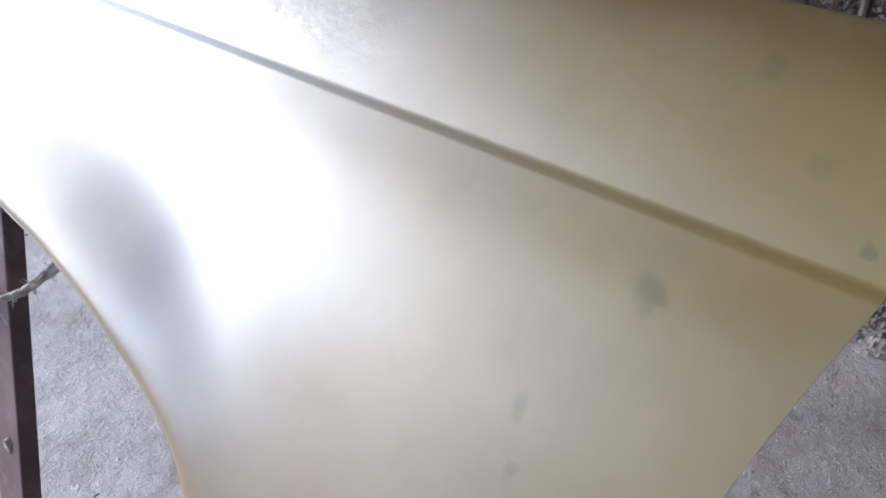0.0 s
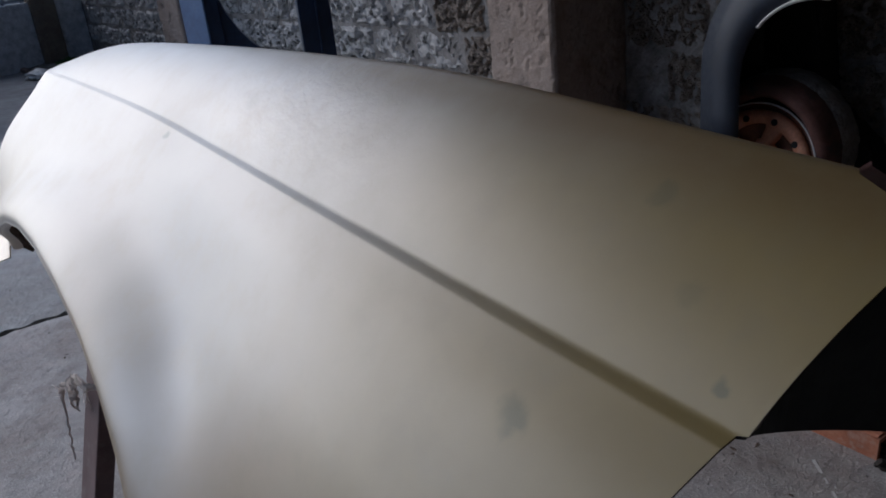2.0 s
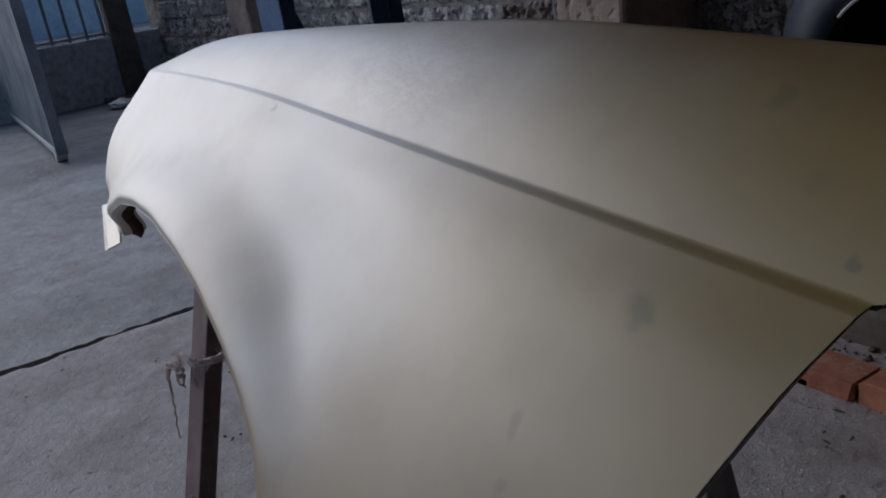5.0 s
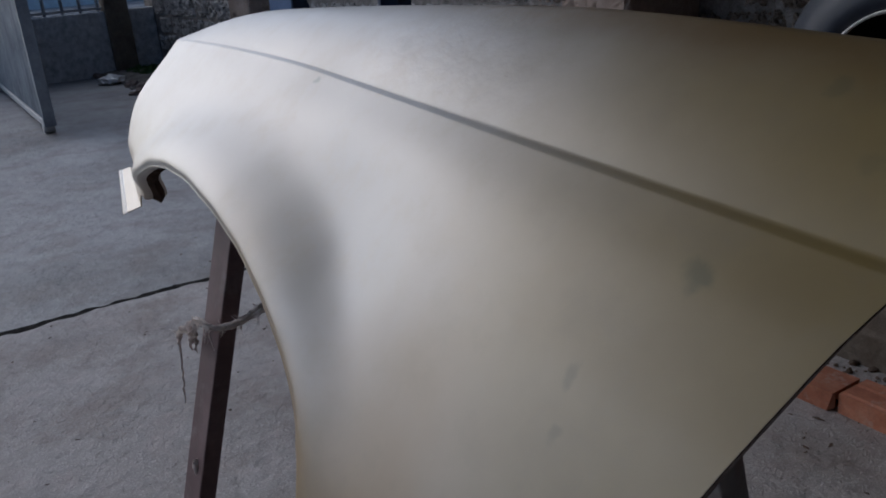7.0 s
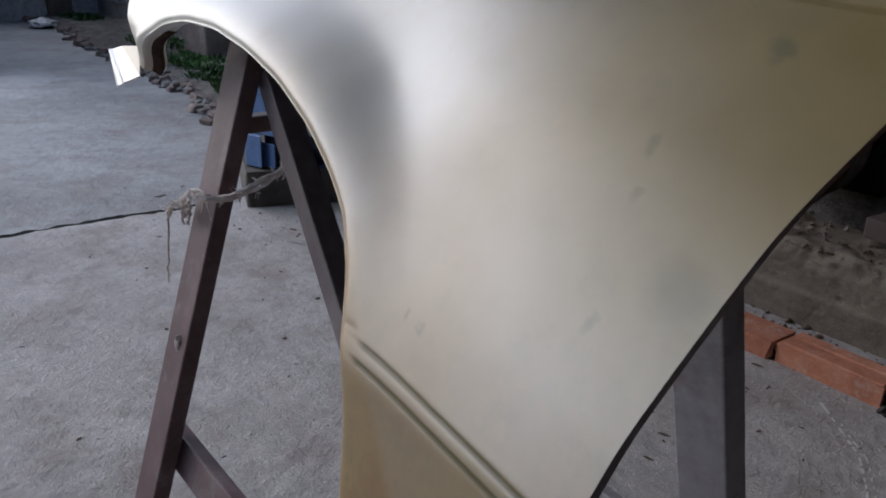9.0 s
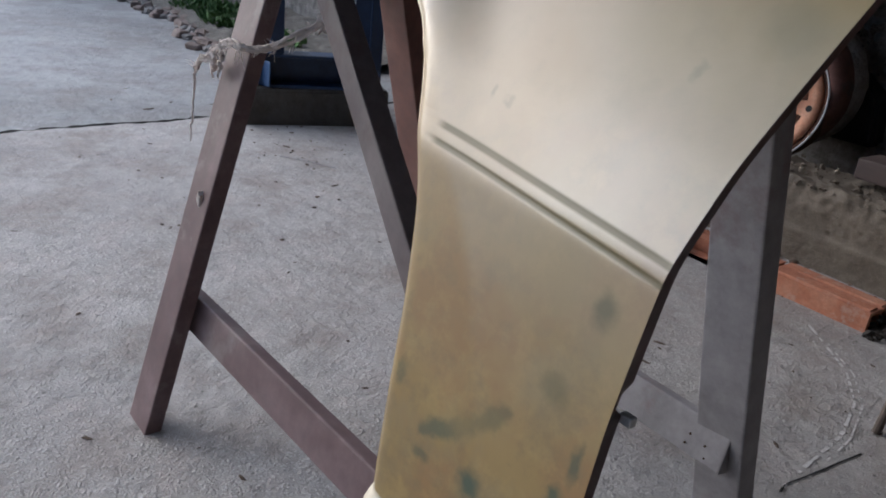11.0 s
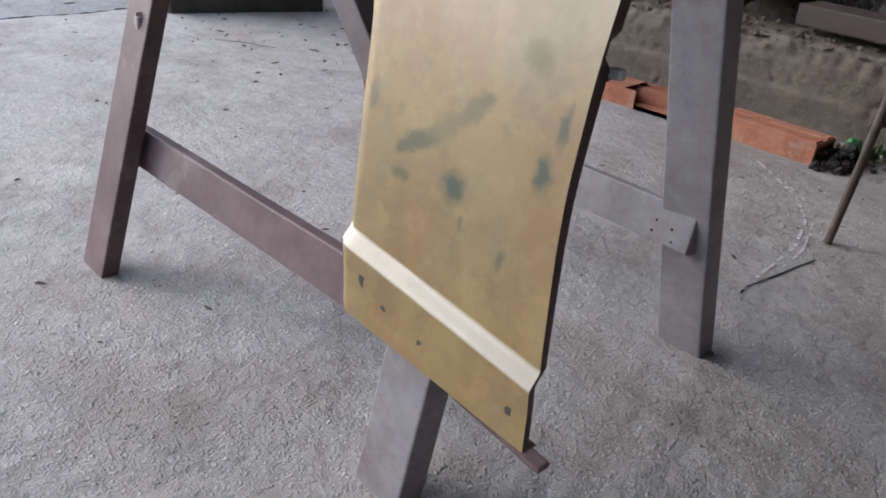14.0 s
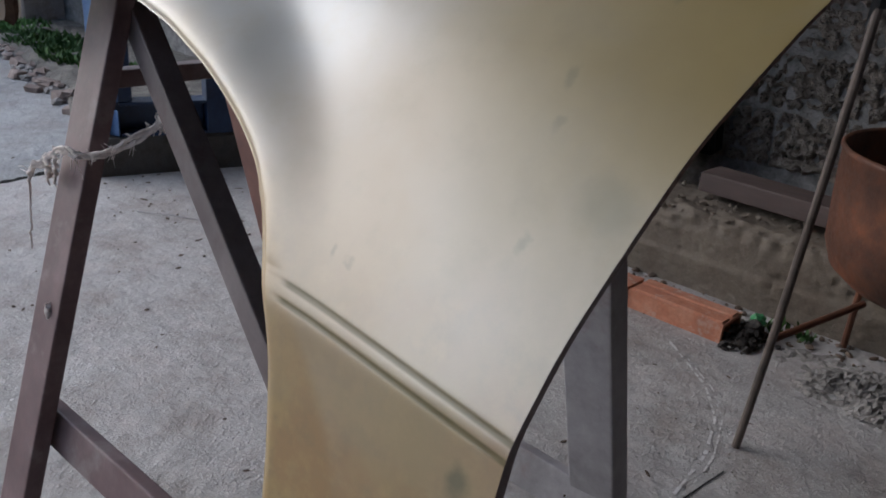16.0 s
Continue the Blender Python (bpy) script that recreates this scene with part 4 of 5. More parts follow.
thicken(part("front_bracket", bk, ZINC, fender, "white folded front lip with ribs", smooth=False), 0.002).data.materials.append(PAINT)

trestle = thing("trestle", (0.7, -0.47, 0.0), "brown painted wooden trestle carrying the fender", "trestle")


def leg(x0, x1, y0, y1, z1, w=0.07, t=0.036, material=WOOD, label=""):
    d = Vector((x1 - x0, y1 - y0, z1)).normalized()
    bm = board_bm((x0, y0, -0.03), (x1, y1, z1), (1, 0, 0), w, t, 0.003)
    bmesh.ops.bisect_plane(bm, geom=bm.verts[:] + bm.edges[:] + bm.faces[:], plane_co=(0, 0, 0.0), plane_no=(0, 0, 1), clear_inner=True)
    bmesh.ops.holes_fill(bm, edges=bm.edges[:])
    return part("leg", bm, material, trestle, label)


leg(1.048, 1.050, -0.196, -0.463, 0.86, 0.071, 0.026)
leg(0.404, 0.410, -0.245, -0.450, 0.82, material=GREYWOOD, label="leg with worn grey paint")
leg(0.360, 0.394, -0.777, -0.598, 0.82, material=GREYWOOD, label="leg with worn grey paint")
leg(1.030, 1.035, -0.800, -0.590, 0.84, material=REDWOOD, label="reddish bare wooden leg")
part("rail", board_bm((1.085, -0.292, 0.181), (0.395, -0.300, 0.182), (0, -0.3, 1), 0.056, 0.024), WOOD, trestle, "worn lower rail")
rail_far = part("rail", board_bm((1.06, -0.742, 0.190), (0.352, -0.7125, 0.196), (0, -0.2, 1), 0.058, 0.022), GREYWOOD, trestle, "grey worn lower rail")
part("brace", board_bm((1.062, -0.470, 0.799), (0.436, -0.380, 0.203), (0.6, 0, -0.8), 0.040, 0.034), DULLWOOD, trestle, "diagonal wooden brace")
part("foot_board", board_bm((0.365, -0.300, 0.133), (0.240, -0.300, 0.115), (0, 0, 1), 0.007, 0.018), WOOD, trestle)
part("cross_bar", board_bm((1.085, -0.405, 0.676), (1.085, -0.665, 0.676), (0, 0, 1), 0.026, 0.03), WOOD, trestle)
part("top_beam", board_bm((0.30, -0.50, 0.822), (1.12, -0.50, 0.84), (0, 0, 1), 0.075, 0.05), WOOD, trestle)
for x, z in ((0.405, 0.20), (0.381, 0.195), (0.41, 0.183), (0.378, 0.178)):
    part("nail", cyl_bm((x, -0.7005, z), (x, -0.6985, z), 0.0016, seg=10), UNDER, rail_far)
part("peg", lump_bm((1.040, -0.302, 0.366), 0.0065, 3, 2.1, 2), JUTE, trestle, "pale broken dowel end")

rope = thing("jute_rope", (1.06, -0.36, 0.56), "frayed pale jute rope tied round the trestle legs", "rope")
main = [(1.120, -0.334, 0.548), (1.108, -0.337, 0.561), (1.092, -0.341, 0.567), (1.078, -0.345, 0.577), (1.058, -0.347, 0.590), (1.035, -0.349, 0.596), (1.010, -0.353, 0.596), (0.998, -0.372, 0.594), (0.990, -0.395, 0.600), (0.980, -0.420, 0.612), (0.968, -0.442, 0.628), (0.958, -0.456, 0.641)]
for n in range(4):
    rnd = random.Random(n)
    pts = [(x + rnd.uniform(-0.003, 0.003), y + rnd.uniform(0, 0.004), z + 0.004 * math.sin(1.7 * k + 1.6 * n) + rnd.uniform(-0.002, 0.002)) for k, (x, y, z) in enumerate(main)]
    part("strand", tube_bm(pts, 0.0027, 6, 0.0012, n), JUTE, rope)
part("hanging_end", tube_bm([(1.120, -0.335, 0.549), (1.126, -0.331, 0.538), (1.125, -0.329, 0.515), (1.128, -0.327, 0.490), (1.124, -0.325, 0.470), (1.127, -0.323, 0.45), (1.125, -0.322, 0.43)], [0.0028, 0.0026, 0.0018, 0.0016, 0.0014, 0.0016, 0.0007], 6, 0.0012, 9), JUTE, rope)
part("knot", tube_bm([(1.084, -0.342, 0.578), (1.072, -0.338, 0.566), (1.076, -0.340, 0.552), (1.087, -0.343, 0.556), (1.086, -0.341, 0.571), (1.074, -0.338, 0.560), (1.070, -0.335, 0.540)], [0.0032, 0.0042, 0.0045, 0.0036, 0.0042, 0.003, 0.0012], 7, 0.002, 4), JUTE, rope)
part("knot", tube_bm([(1.060, -0.344, 0.585), (1.054, -0.340, 0.570), (1.058, -0.341, 0.555), (1.056, -0.338, 0.541)], [0.003, 0.0034, 0.0028, 0.001], 7, 0.002, 5), JUTE, rope)
part("knot", tube_bm([(0.964, -0.450, 0.636), (0.955, -0.447, 0.645), (0.950, -0.452, 0.634), (0.958, -0.456, 0.626), (0.966, -0.449, 0.630), (0.957, -0.446, 0.622)], [0.003, 0.0042, 0.0042, 0.0042, 0.0036, 0.0015], 7, 0.002, 6), JUTE, rope)
rnd = random.Random(12)
for k in range(64):
    q = Vector(main[rnd.randrange(len(main))]) + Vector((rnd.uniform(-0.01, 0.01), 0.003, rnd.uniform(-0.004, 0.004)))
    part("fibre", tube_bm([q, q + Vector((rnd.uniform(-0.009, 0.009), rnd.uniform(0, 0.006), rnd.uniform(-0.010, 0.005))), q + Vector((rnd.uniform(-0.018, 0.018), rnd.uniform(0, 0.010), rnd.uniform(-0.026, 0.008)))], [0.0008, 0.0006, 0.0003], 4), JUTE, rope)

# ---- things by the wall ----
press = thing("blue_press_frame", (2.6, -1.35, 0.133), "dark blue steel press frame standing on a concrete block", "workshop press")
structure(link_mesh("machine_plinth", box_bm((2.52, -1.64, -0.05), (3.25, -1.085, 0.133), 0.012, 2, 0.003, 3), PLINTH), "low concrete block under the press", "plinth")
bpy.data.objects["machine_plinth"].matrix_world = Matrix.Translation((2.65, -1.12, 0)) @ Matrix.Rotation(radians(-20), 4, "Z") @ Matrix.Translation((-2.52, 1.10, 0))
PX = Matrix.Translation((2.65, -1.12, 0.0)) @ Matrix.Rotation(radians(-23), 4, "Z")


def press_part(name, lo, hi, label=""):
    bm = box_bm(lo, hi, 0.004)
    bm.transform(PX)
    return part(name, bm, BLUE, press, label)


def press_prism(name, outline, z0, z1, label="", paint=None):
    """An upright steel section from its outline in plan."""
    bm = bmesh.new()
    lo = [bm.verts.new((x, y, z0)) for x, y in outline]
    hi = [bm.verts.new((x, y, z1)) for x, y in outline]
    bm.faces.new(lo[::-1])
    bm.faces.new(hi)
    for k in range(len(outline)):
        n = (k + 1) % len(outline)
        bm.faces.new((lo[k], lo[n], hi[n], hi[k]))
    bmesh.ops.recalc_face_normals(bm, faces=bm.faces[:])
    bmesh.ops.bevel(bm, geom=bm.edges[:], offset=0.003, segments=1, affect="EDGES")
    bm.transform(PX)
    return part(name, bm, paint or BLUE, press, label)


# a U channel lying on the block, open to the shop, with a bent plate at its end
press_part("base_channel", (0.10, -0.392, 0.134), (0.112, -0.06, 0.256))
press_part("channel_flange", (0.02, -0.392, 0.244), (0.099, -0.098, 0.256))
press_part("channel_flange", (0.02, -0.392, 0.134), (0.099, -0.098, 0.146))
press_prism("end_plate", [(0.016, -0.092), (0.024, -0.096), (0.092, -0.040), (0.086, -0.034)], 0.136, 0.228, "pale blue bent end plate", PALEBLUE)
# the post's lit face, added as a plate in the paler blue
press_prism("post_flange", [(0.012, -0.094), (0.017, -0.099), (0.100, -0.021), (0.095, -0.015)], 0.258, 2.1, "paler blue plate painted as the post's lit face", PALEBLUE)
press_prism("post", [(0.02, -0.142), (0.02, -0.092), (0.10, -0.018), (0.145, -0.018), (0.145, -0.142)], 0.258, 2.1)
press_prism("post_foot", [(0.036, -0.045), (0.10, 0.012), (0.145, 0.012), (0.145, -0.045)], 0.136, 0.257, "blue foot painted paler as a lit face", PALEBLUE)
press_part("post", (0.02, -0.50, 0.134), (0.12, -0.392, 2.1))
press_part("post_rib", (0.010, -0.457, 0.262), (0.02, -0.449, 2.1))
press_part("cross_beam", (0.03, -0.392, 1.0), (0.10, -0.145, 1.09))
curve = [(-0.137, 0.97), (-0.157, 0.905), (-0.188, 0.846), (-0.222, 0.80), (-0.28, 0.745), (-0.392, 0.68), (-0.392, 0.62), (-0.145, 0.62)]
gs = bmesh.new()
fr = [gs.verts.new((0.03, y, z)) for y, z in curve]
bk2 = [gs.verts.new((0.08, y, z)) for y, z in curve]
gs.faces.new(fr)
gs.faces.new(bk2[::-1])
for k in range(len(curve)):
    n = (k + 1) % len(curve)
    gs.faces.new((fr[k], bk2[k], bk2[n], fr[n]))
gs.transform(PX)
bmesh.ops.recalc_face_normals(gs, faces=gs.faces[:])
part("gusset", gs, BLUE, press, "curved dark blue gusset plate")

HUB = Vector((1.330, -2.305, 0.330))
drum = thing("spare_wheel", HUB - Vector((0, 0, 0.28)), "orange-rimmed car wheel with brown dusty tyre by the wall", "spare wheel")
ax = (HUB, (0, 1, 0.30))
axd = Vector(ax[1]).normalized()
part("well", lathe_bm([(0.0, -0.13), (0.15, -0.13), (0.178, -0.08), (0.190, -0.012), (0.1965, 0.006), (0.188, 0.008), (0.176, -0.006), (0.0, -0.03)], 48, ax), RUST, drum, "dark rusty wheel well")
ax_tyre = (HUB + Vector((-0.012, -0.012, 0.055)), (0, 1, -0.06))
part("tyre", lathe_bm([(0.150, -0.045), (0.160, -0.012), (0.174, 0.0), (0.190, -0.004), (0.201, -0.020), (0.206, -0.05), (0.208, -0.10), (0.206, -0.145), (0.198, -0.172), (0.175, -0.185), (0.14, -0.185)], 64, ax_tyre), TYRE, drum, "brown dusty rubber", smooth=True)
crust = lathe_bm([(0.206, -0.075), (0.211, -0.085), (0.213, -0.11), (0.212, -0.14), (0.206, -0.165), (0.196, -0.178)], 96, ax_tyre)
for v in crust.verts:
    v.co += 0.005 * noise.noise(v.co * 45) * (v.co - ax_tyre[0]).normalized()
part("dust_ring", crust, MORTAR, drum, "grey crusted dust on the tyre tread", smooth=True)
part("hoop", lathe_bm([(0.1955, -0.002), (0.1985, -0.0035), (0.201, -0.001), (0.201, 0.001), (0.1985, 0.0035), (0.1955, 0.002), (0.1955, -0.002)], 64, (HUB + Vector((0, 0.012, 0)), (0, 1, 0.30))), PALE, drum, "thin pale rim flange", smooth=True)



def spoke_disc():
    """A dished face with five wedge-shaped windows between fat rounded spokes."""
    bm = bmesh.new()
    n = 100
    radii = [0.035, 0.058, 0.074, 0.092, 0.110, 0.124, 0.136, 0.158, 0.176]
    half = [0, 0, 2, 5, 7, 7, 7, 0, 0]
    dish = [0.030, 0.030, 0.024, 0.017, 0.012, 0.010, 0.012, 0.018, 0.012]

    def shut(i, j):
        off = abs((j % 20) - 9.5)
        return off > max(half[i], half[min(i + 1, 8)]) or i < 2 or i > 5

    rings = []
    for r, dz, w in zip(radii, dish, half):
        ring = []
        for j in range(n):
            a = 2 * math.pi * j / n
            off = abs((j % 20) - 10)
            ring.append(bm.verts.new((r * math.cos(a), r * math.sin(a), dz + (0.006 * math.cos(math.pi * (10 - off) / 8) if w and off < 3 else 0.0))))
        rings.append(ring)
    for i in range(len(radii) - 1):
        for j in range(n):
            if shut(i, j):
                q = (j + 1) % n
                bm.faces.new((rings[i][j], rings[i + 1][j], rings[i + 1][q], rings[i][q]))
    loose = [v for v in bm.verts if not v.link_faces]
    bmesh.ops.delete(bm, geom=loose, context="VERTS")
    walls = [e for e in bm.edges if len(e.link_faces) == 1]
    ext = bmesh.ops.extrude_edge_only(bm, edges=walls)["geom"]
    for v in ext:
        if isinstance(v, bmesh.types.BMVert):
            v.co.z -= 0.026
    bmesh.ops.recalc_face_normals(bm, faces=bm.faces[:])
    q = axd.to_track_quat("Z", "Y").to_matrix().to_4x4()
    q.translation = HUB
    bm.transform(q)
    return bm


rim = part("rim", spoke_disc(), HUBRUST, drum, "orange spoked rim face", smooth=True)
side = axd.orthogonal().normalized()
upv = axd.cross(side)
for k in range(10):
    a = 2 * math.pi * (k + 0.3) / 10
    c = HUB + 0.150 * (math.cos(a) * side + math.sin(a) * upv)
    part("bolt_hole", cyl_bm(c + axd * 0.016, c + axd * 0.0195, 0.010, seg=14), BLACK, rim)

panel2 = thing("blue_mudguard", (1.2, -2.3, 0.40), "dark blue car mudguard with pale arch edge by the wall", "mudguard")


def guard_bm(r_in, r_out, y0, y1, cx, cz, leg_low):
    """An arch over the drum with a straight leg down its front side."""
    bm = bmesh.new()
    rows = []
    line = [(0, leg_low), (0, leg_low + (cz - leg_low) * 0.5)] + [(a, None) for a in np.linspace(0, 1.75, 20)]
    for a, z in line:
        rows.append([(cx + r * math.cos(a), (z if z is not None else cz + r * math.sin(a))) for r in (r_in, (r_in * 2 + r_out) / 3, r_out)])
    off = (0.0, 0.012, -0.03)
    vs_ = [[bm.verts.new((x, y1 + off[k], z)) for k, (x, z) in enumerate(r)] + [bm.verts.new((r[2][0], y0, r[2][1]))] for r in rows]
    for a, b in zip(vs_, vs_[1:]):
        for k in range(3):
            bm.faces.new((a[k], b[k], b[k + 1], a[k + 1]))
    bmesh.ops.recalc_face_normals(bm, faces=bm.faces[:])
    return bm


guard = thicken(part("panel", guard_bm(0.22, 0.372, -2.60, -2.20, 1.095, 0.62, 0.42), NAVY, panel2, smooth=True), 0.003)
part("arch_edge", tube_bm([(1.095 + 0.221 * math.cos(a), -2.197, 0.62 + 0.221 * math.sin(a)) for a in np.linspace(0.7, 1.7, 12)], 0.005, 8), PALE, guard, "pale worn arch edge")
lb = bmesh.new()
# its low right end is widened over the dark wall base
LINER = [(1.275, 0.84), (1.45, 0.82), (1.45, 0.22), (1.06, 0.22), (1.08, 0.38), (1.255, 0.50)]
f0 = [lb.verts.new((x, -2.512 + 0.03 * (z - 0.2), z)) for x, z in LINER]
f1 = [lb.verts.new((x, -2.60, z)) for x, z in LINER]
lb.faces.new(f0[::-1])
lb.faces.new(f1)
for k in range(6):
    lb.faces.new((f0[k], f0[(k + 1) % 6], f1[(k + 1) % 6], f1[k]))
bmesh.ops.bevel(lb, geom=lb.edges[:], offset=0.015, segments=2, affect="EDGES")
bmesh.ops.recalc_face_normals(lb, faces=lb.faces[:])
part("liner", lb, BLACK, panel2, "black inner liner, widened over the dark wall base")

drumb = thing("steel_brazier", (0.2, -1.72, 0.0), "rust-brown steel drum brazier on thin rod legs", "brazier")
part("bowl", lathe_bm([(0.0, 0.225), (0.17, 0.225), (0.215, 0.234), (0.248, 0.262), (0.264, 0.305), (0.270, 0.40), (0.273, 0.50), (0.278, 0.508), (0.273, 0.515), (0.265, 0.51), (0.26, 0.40), (0.248, 0.30), (0.0, 0.245)], 56, ((0.175, -1.76, 0.03), (0, 0, 1))), RUST, drumb, "rusty rounded drum bowl", smooth=True)
part("leg", tube_bm([(0.385, -1.292, 0.0), (0.38, -1.33, 0.18), (0.377, -1.375, 0.40), (0.372, -1.43, 0.70), (0.370, -1.47, 0.95)], 0.008, 10), IRON, drumb, "leaning rusty rod")
part("leg", tube_bm([(0.10, -1.36, 0.0), (0.10, -1.42, 0.2), (0.1, -1.475, 0.42)], 0.008, 8), RUST, drumb)
part("leg", tube_bm([(0.02, -2.0 + 0.09, 0.0), (0.03, -1.89, 0.2), (0.04, -1.865, 0.30)], 0.008, 8), RUST, drumb)
part("leg", tube_bm([(0.38, -1.90, 0.0), (0.37, -1.87, 0.2), (0.36, -1.85, 0.25)], 0.008, 8), RUST, drumb)
part("stay", tube_bm([(0.379, -1.345, 0.222), (0.34, -1.46, 0.235), (0.29, -1.555, 0.262)], 0.007, 8), RUST, drumb)

tagged(link_mesh("timber_beam", board_bm((0.91, -2.165, 0.250), (0.28, -2.11, 0.252), (0, 0, 1), 0.058, 0.11, 0.006), OLDWOOD), "weathered brown timber beam lying on the kerb", "timber")


def hollow_brick(x, y, length, turn, name_label, broken=False):
    """A clay block with two through holes, lying on its side."""
    bm = bmesh.new()
    w, h, t = 0.105, 0.050, 0.009
    n = 10
    def ring(a0, a1, b0, b1, u, rag):
        return [bm.verts.new((u + rag * random.Random(int(1e4 * (a + 3 * b + u))).uniform(-1, 1), a, b)) for a, b in ((a0, b0), (a1, b0), (a1, b1), (a0, b1))]
    rag = 0.02 if broken else 0.002
    us = np.linspace(0, length, n)
    outer = [ring(-w / 2, w / 2, 0, h, u, rag if k in (0, n - 1) else 0) for k, u in enumerate(us)]
    for a, b in zip(outer, outer[1:]):
        for k in range(4):
            if broken and k in (1, 2) and 3 <= outer.index(a) <= 5 + (k == 2):
                continue
            bm.faces.new((a[k], a[(k + 1) % 4], b[(k + 1) % 4], b[k]))
    cells = [(-w / 2 + t, -t / 2, t, h - t), (t / 2, w / 2 - t, t, h - t)]
    ends = {0: [], n - 1: []}
    for c in cells:
        inner = [ring(*c, u, 0) for u in us]
        for a, b in zip(inner, inner[1:]):
            for k in range(4):
                if broken and c is cells[1] and k in (1, 2) and 3 <= inner.index(a) <= 5 + (k == 2):
                    continue
                bm.faces.new((b[k], b[(k + 1) % 4], a[(k + 1) % 4], a[k]))
        for e in ends:
            ends[e].append(inner[e])
    for e, (p, q) in ends.items():
        o = outer[e]
        fs = [(o[0], p[0], p[3], o[3]), (q[1], o[1], o[2], q[2]), (p[1], q[0], q[3], p[2]), (o[0], o[1], q[1], q[0], p[1], p[0]), (o[3], p[3], p[2], q[3], q[2], o[2])]
        for f in fs:
            try:
                bm.faces.new(f if e else f[::-1])
            except ValueError:
                pass
    if not broken:
        # two worn ridges along the top
        for a in (-0.026, 0.028):
            lo = [bm.verts.new((u, a + q, h + z)) for u in (0.006, length - 0.006) for q, z in ((-0.019, 0.0005), (-0.015, 0.004), (0.015, 0.004), (0.019, 0.0005))]
            for k in range(3):
                bm.faces.new((lo[k], lo[k + 1], lo[k + 5], lo[k + 4]))
            bm.faces.new(lo[:4])
            bm.faces.new(lo[4:])
    bmesh.ops.recalc_face_normals(bm, faces=bm.faces[:])
    bmesh.ops.rotate(bm, verts=bm.verts[:], cent=(0, 0, 0), matrix=Matrix.Rotation(radians(turn), 3, "Z"))
    bmesh.ops.translate(bm, verts=bm.verts[:], vec=(x, y, 0))
    return tagged(link_mesh("clay_block", bm, BRICK), name_label, "brick", group="clay blocks along the kerb")


hollow_brick(0.597, -1.728, 0.262, -1, "orange hollow clay block lying on the floor")
hollow_brick(0.868, -1.722, 0.34, 1, "broken orange clay block with its side open", True)
hollow_brick(1.235, -1.735, 0.26, 3, "orange hollow clay block beside a broken one")


def spill_bm(x0, x1, y0, y1, top, seed):
    """A low crusted patch of set mortar with a ragged outline."""
    def height(c):
        u, v = (c.x - x0) / (x1 - x0) * 2 - 1, (c.y - y0) / (y1 - y0) * 2 - 1
        q = Vector((c.x * 11 + seed, c.y * 11, 0))
        body = 1.0 - (u * u + v * v) + 0.9 * noise.noise(q) + 0.45 * noise.noise(q * 3)
        return top * max(-0.2, min(1.0, body)) * (0.6 + 0.7 * abs(noise.noise(q * 4.5)) + 0.4 * noise.noise(q * 9)) - 0.003
    return grid_bm(x0, x1, y0, y1, int((x1 - x0) / 0.006), int((y1 - y0) / 0.006), 0.0, height)


tagged(link_mesh("mortar_spill", spill_bm(0.02, 0.48, -1.86, -1.58, 0.022, 4.0), MORTAR), "crusted grey mortar spill set on the floor", "mortar spill", kind="stuff")
tagged(link_mesh("plastic_bag", lump_bm((0.560, -1.795, 0.040), 0.019, 8, 0.8, 3), GREENBAG), "crumpled green plastic scrap by the kerb", "plastic scrap")
tagged(link_mesh("white_scrap", lump_bm((9.35, -1.82, 0.03), 0.13, 11, 0.4, 3), PALE), "crumpled white sheet in the yard", "scrap")


def weed_bm(c, spread, n, size, seed):
    rn = random.Random(seed)
    bm = bmesh.new()
    for _ in range(n):
        a, r = rn.uniform(0, 2 * math.pi), spread * math.sqrt(rn.random())
        base = Vector((c[0] + r * math.cos(a), c[1] + r * math.sin(a) * 0.5, c[2]))
        up = Vector((rn.uniform(-0.6, 0.6), rn.uniform(-0.6, 0.6), rn.uniform(0.5, 1.1))) * size
        w = Vector((-up.y, up.x, rn.uniform(-0.01, 0.01))).normalized() * size * rn.uniform(0.12, 0.3)
        mid = base + up * 0.55
        vs_ = [bm.verts.new(p) for p in (base, mid + w, base + up, mid - w)]
        bm.faces.new(vs_)
    return bm


tagged(link_mesh("weeds", weed_bm((0.50, -1.85, 0.0), 0.06, 40, 0.035, 1), LEAF), "small green weeds at the foot of the kerb", "weeds", kind="stuff")
for k, (x, y, s, n) in enumerate([(4.15, -1.98, 0.3, 260), (4.7, -2.0, 0.32, 300), (5.3, -2.1, 0.4, 300), (6.1, -2.2, 0.45, 220), (7.2, -2.3, 0.5, 160), (9.7, -2.3, 0.4, 160)]):
    tagged(link_mesh("weeds", weed_bm((x, y, 0.02), s, n * 2, 0.062, 20 + k), LEAF), "green weeds growing along the wall", "weeds", kind="stuff")


def edge_line(x):
    """Where the yard's crumbling edging runs."""
    return float(np.interp(x, (3.4, 3.72, 4.24, 5.0, 5.2, 7.6, 9.1, 10.2), (-1.52, -1.53, -1.58, -1.76, -1.74, -1.80, -1.93, -1.80)))


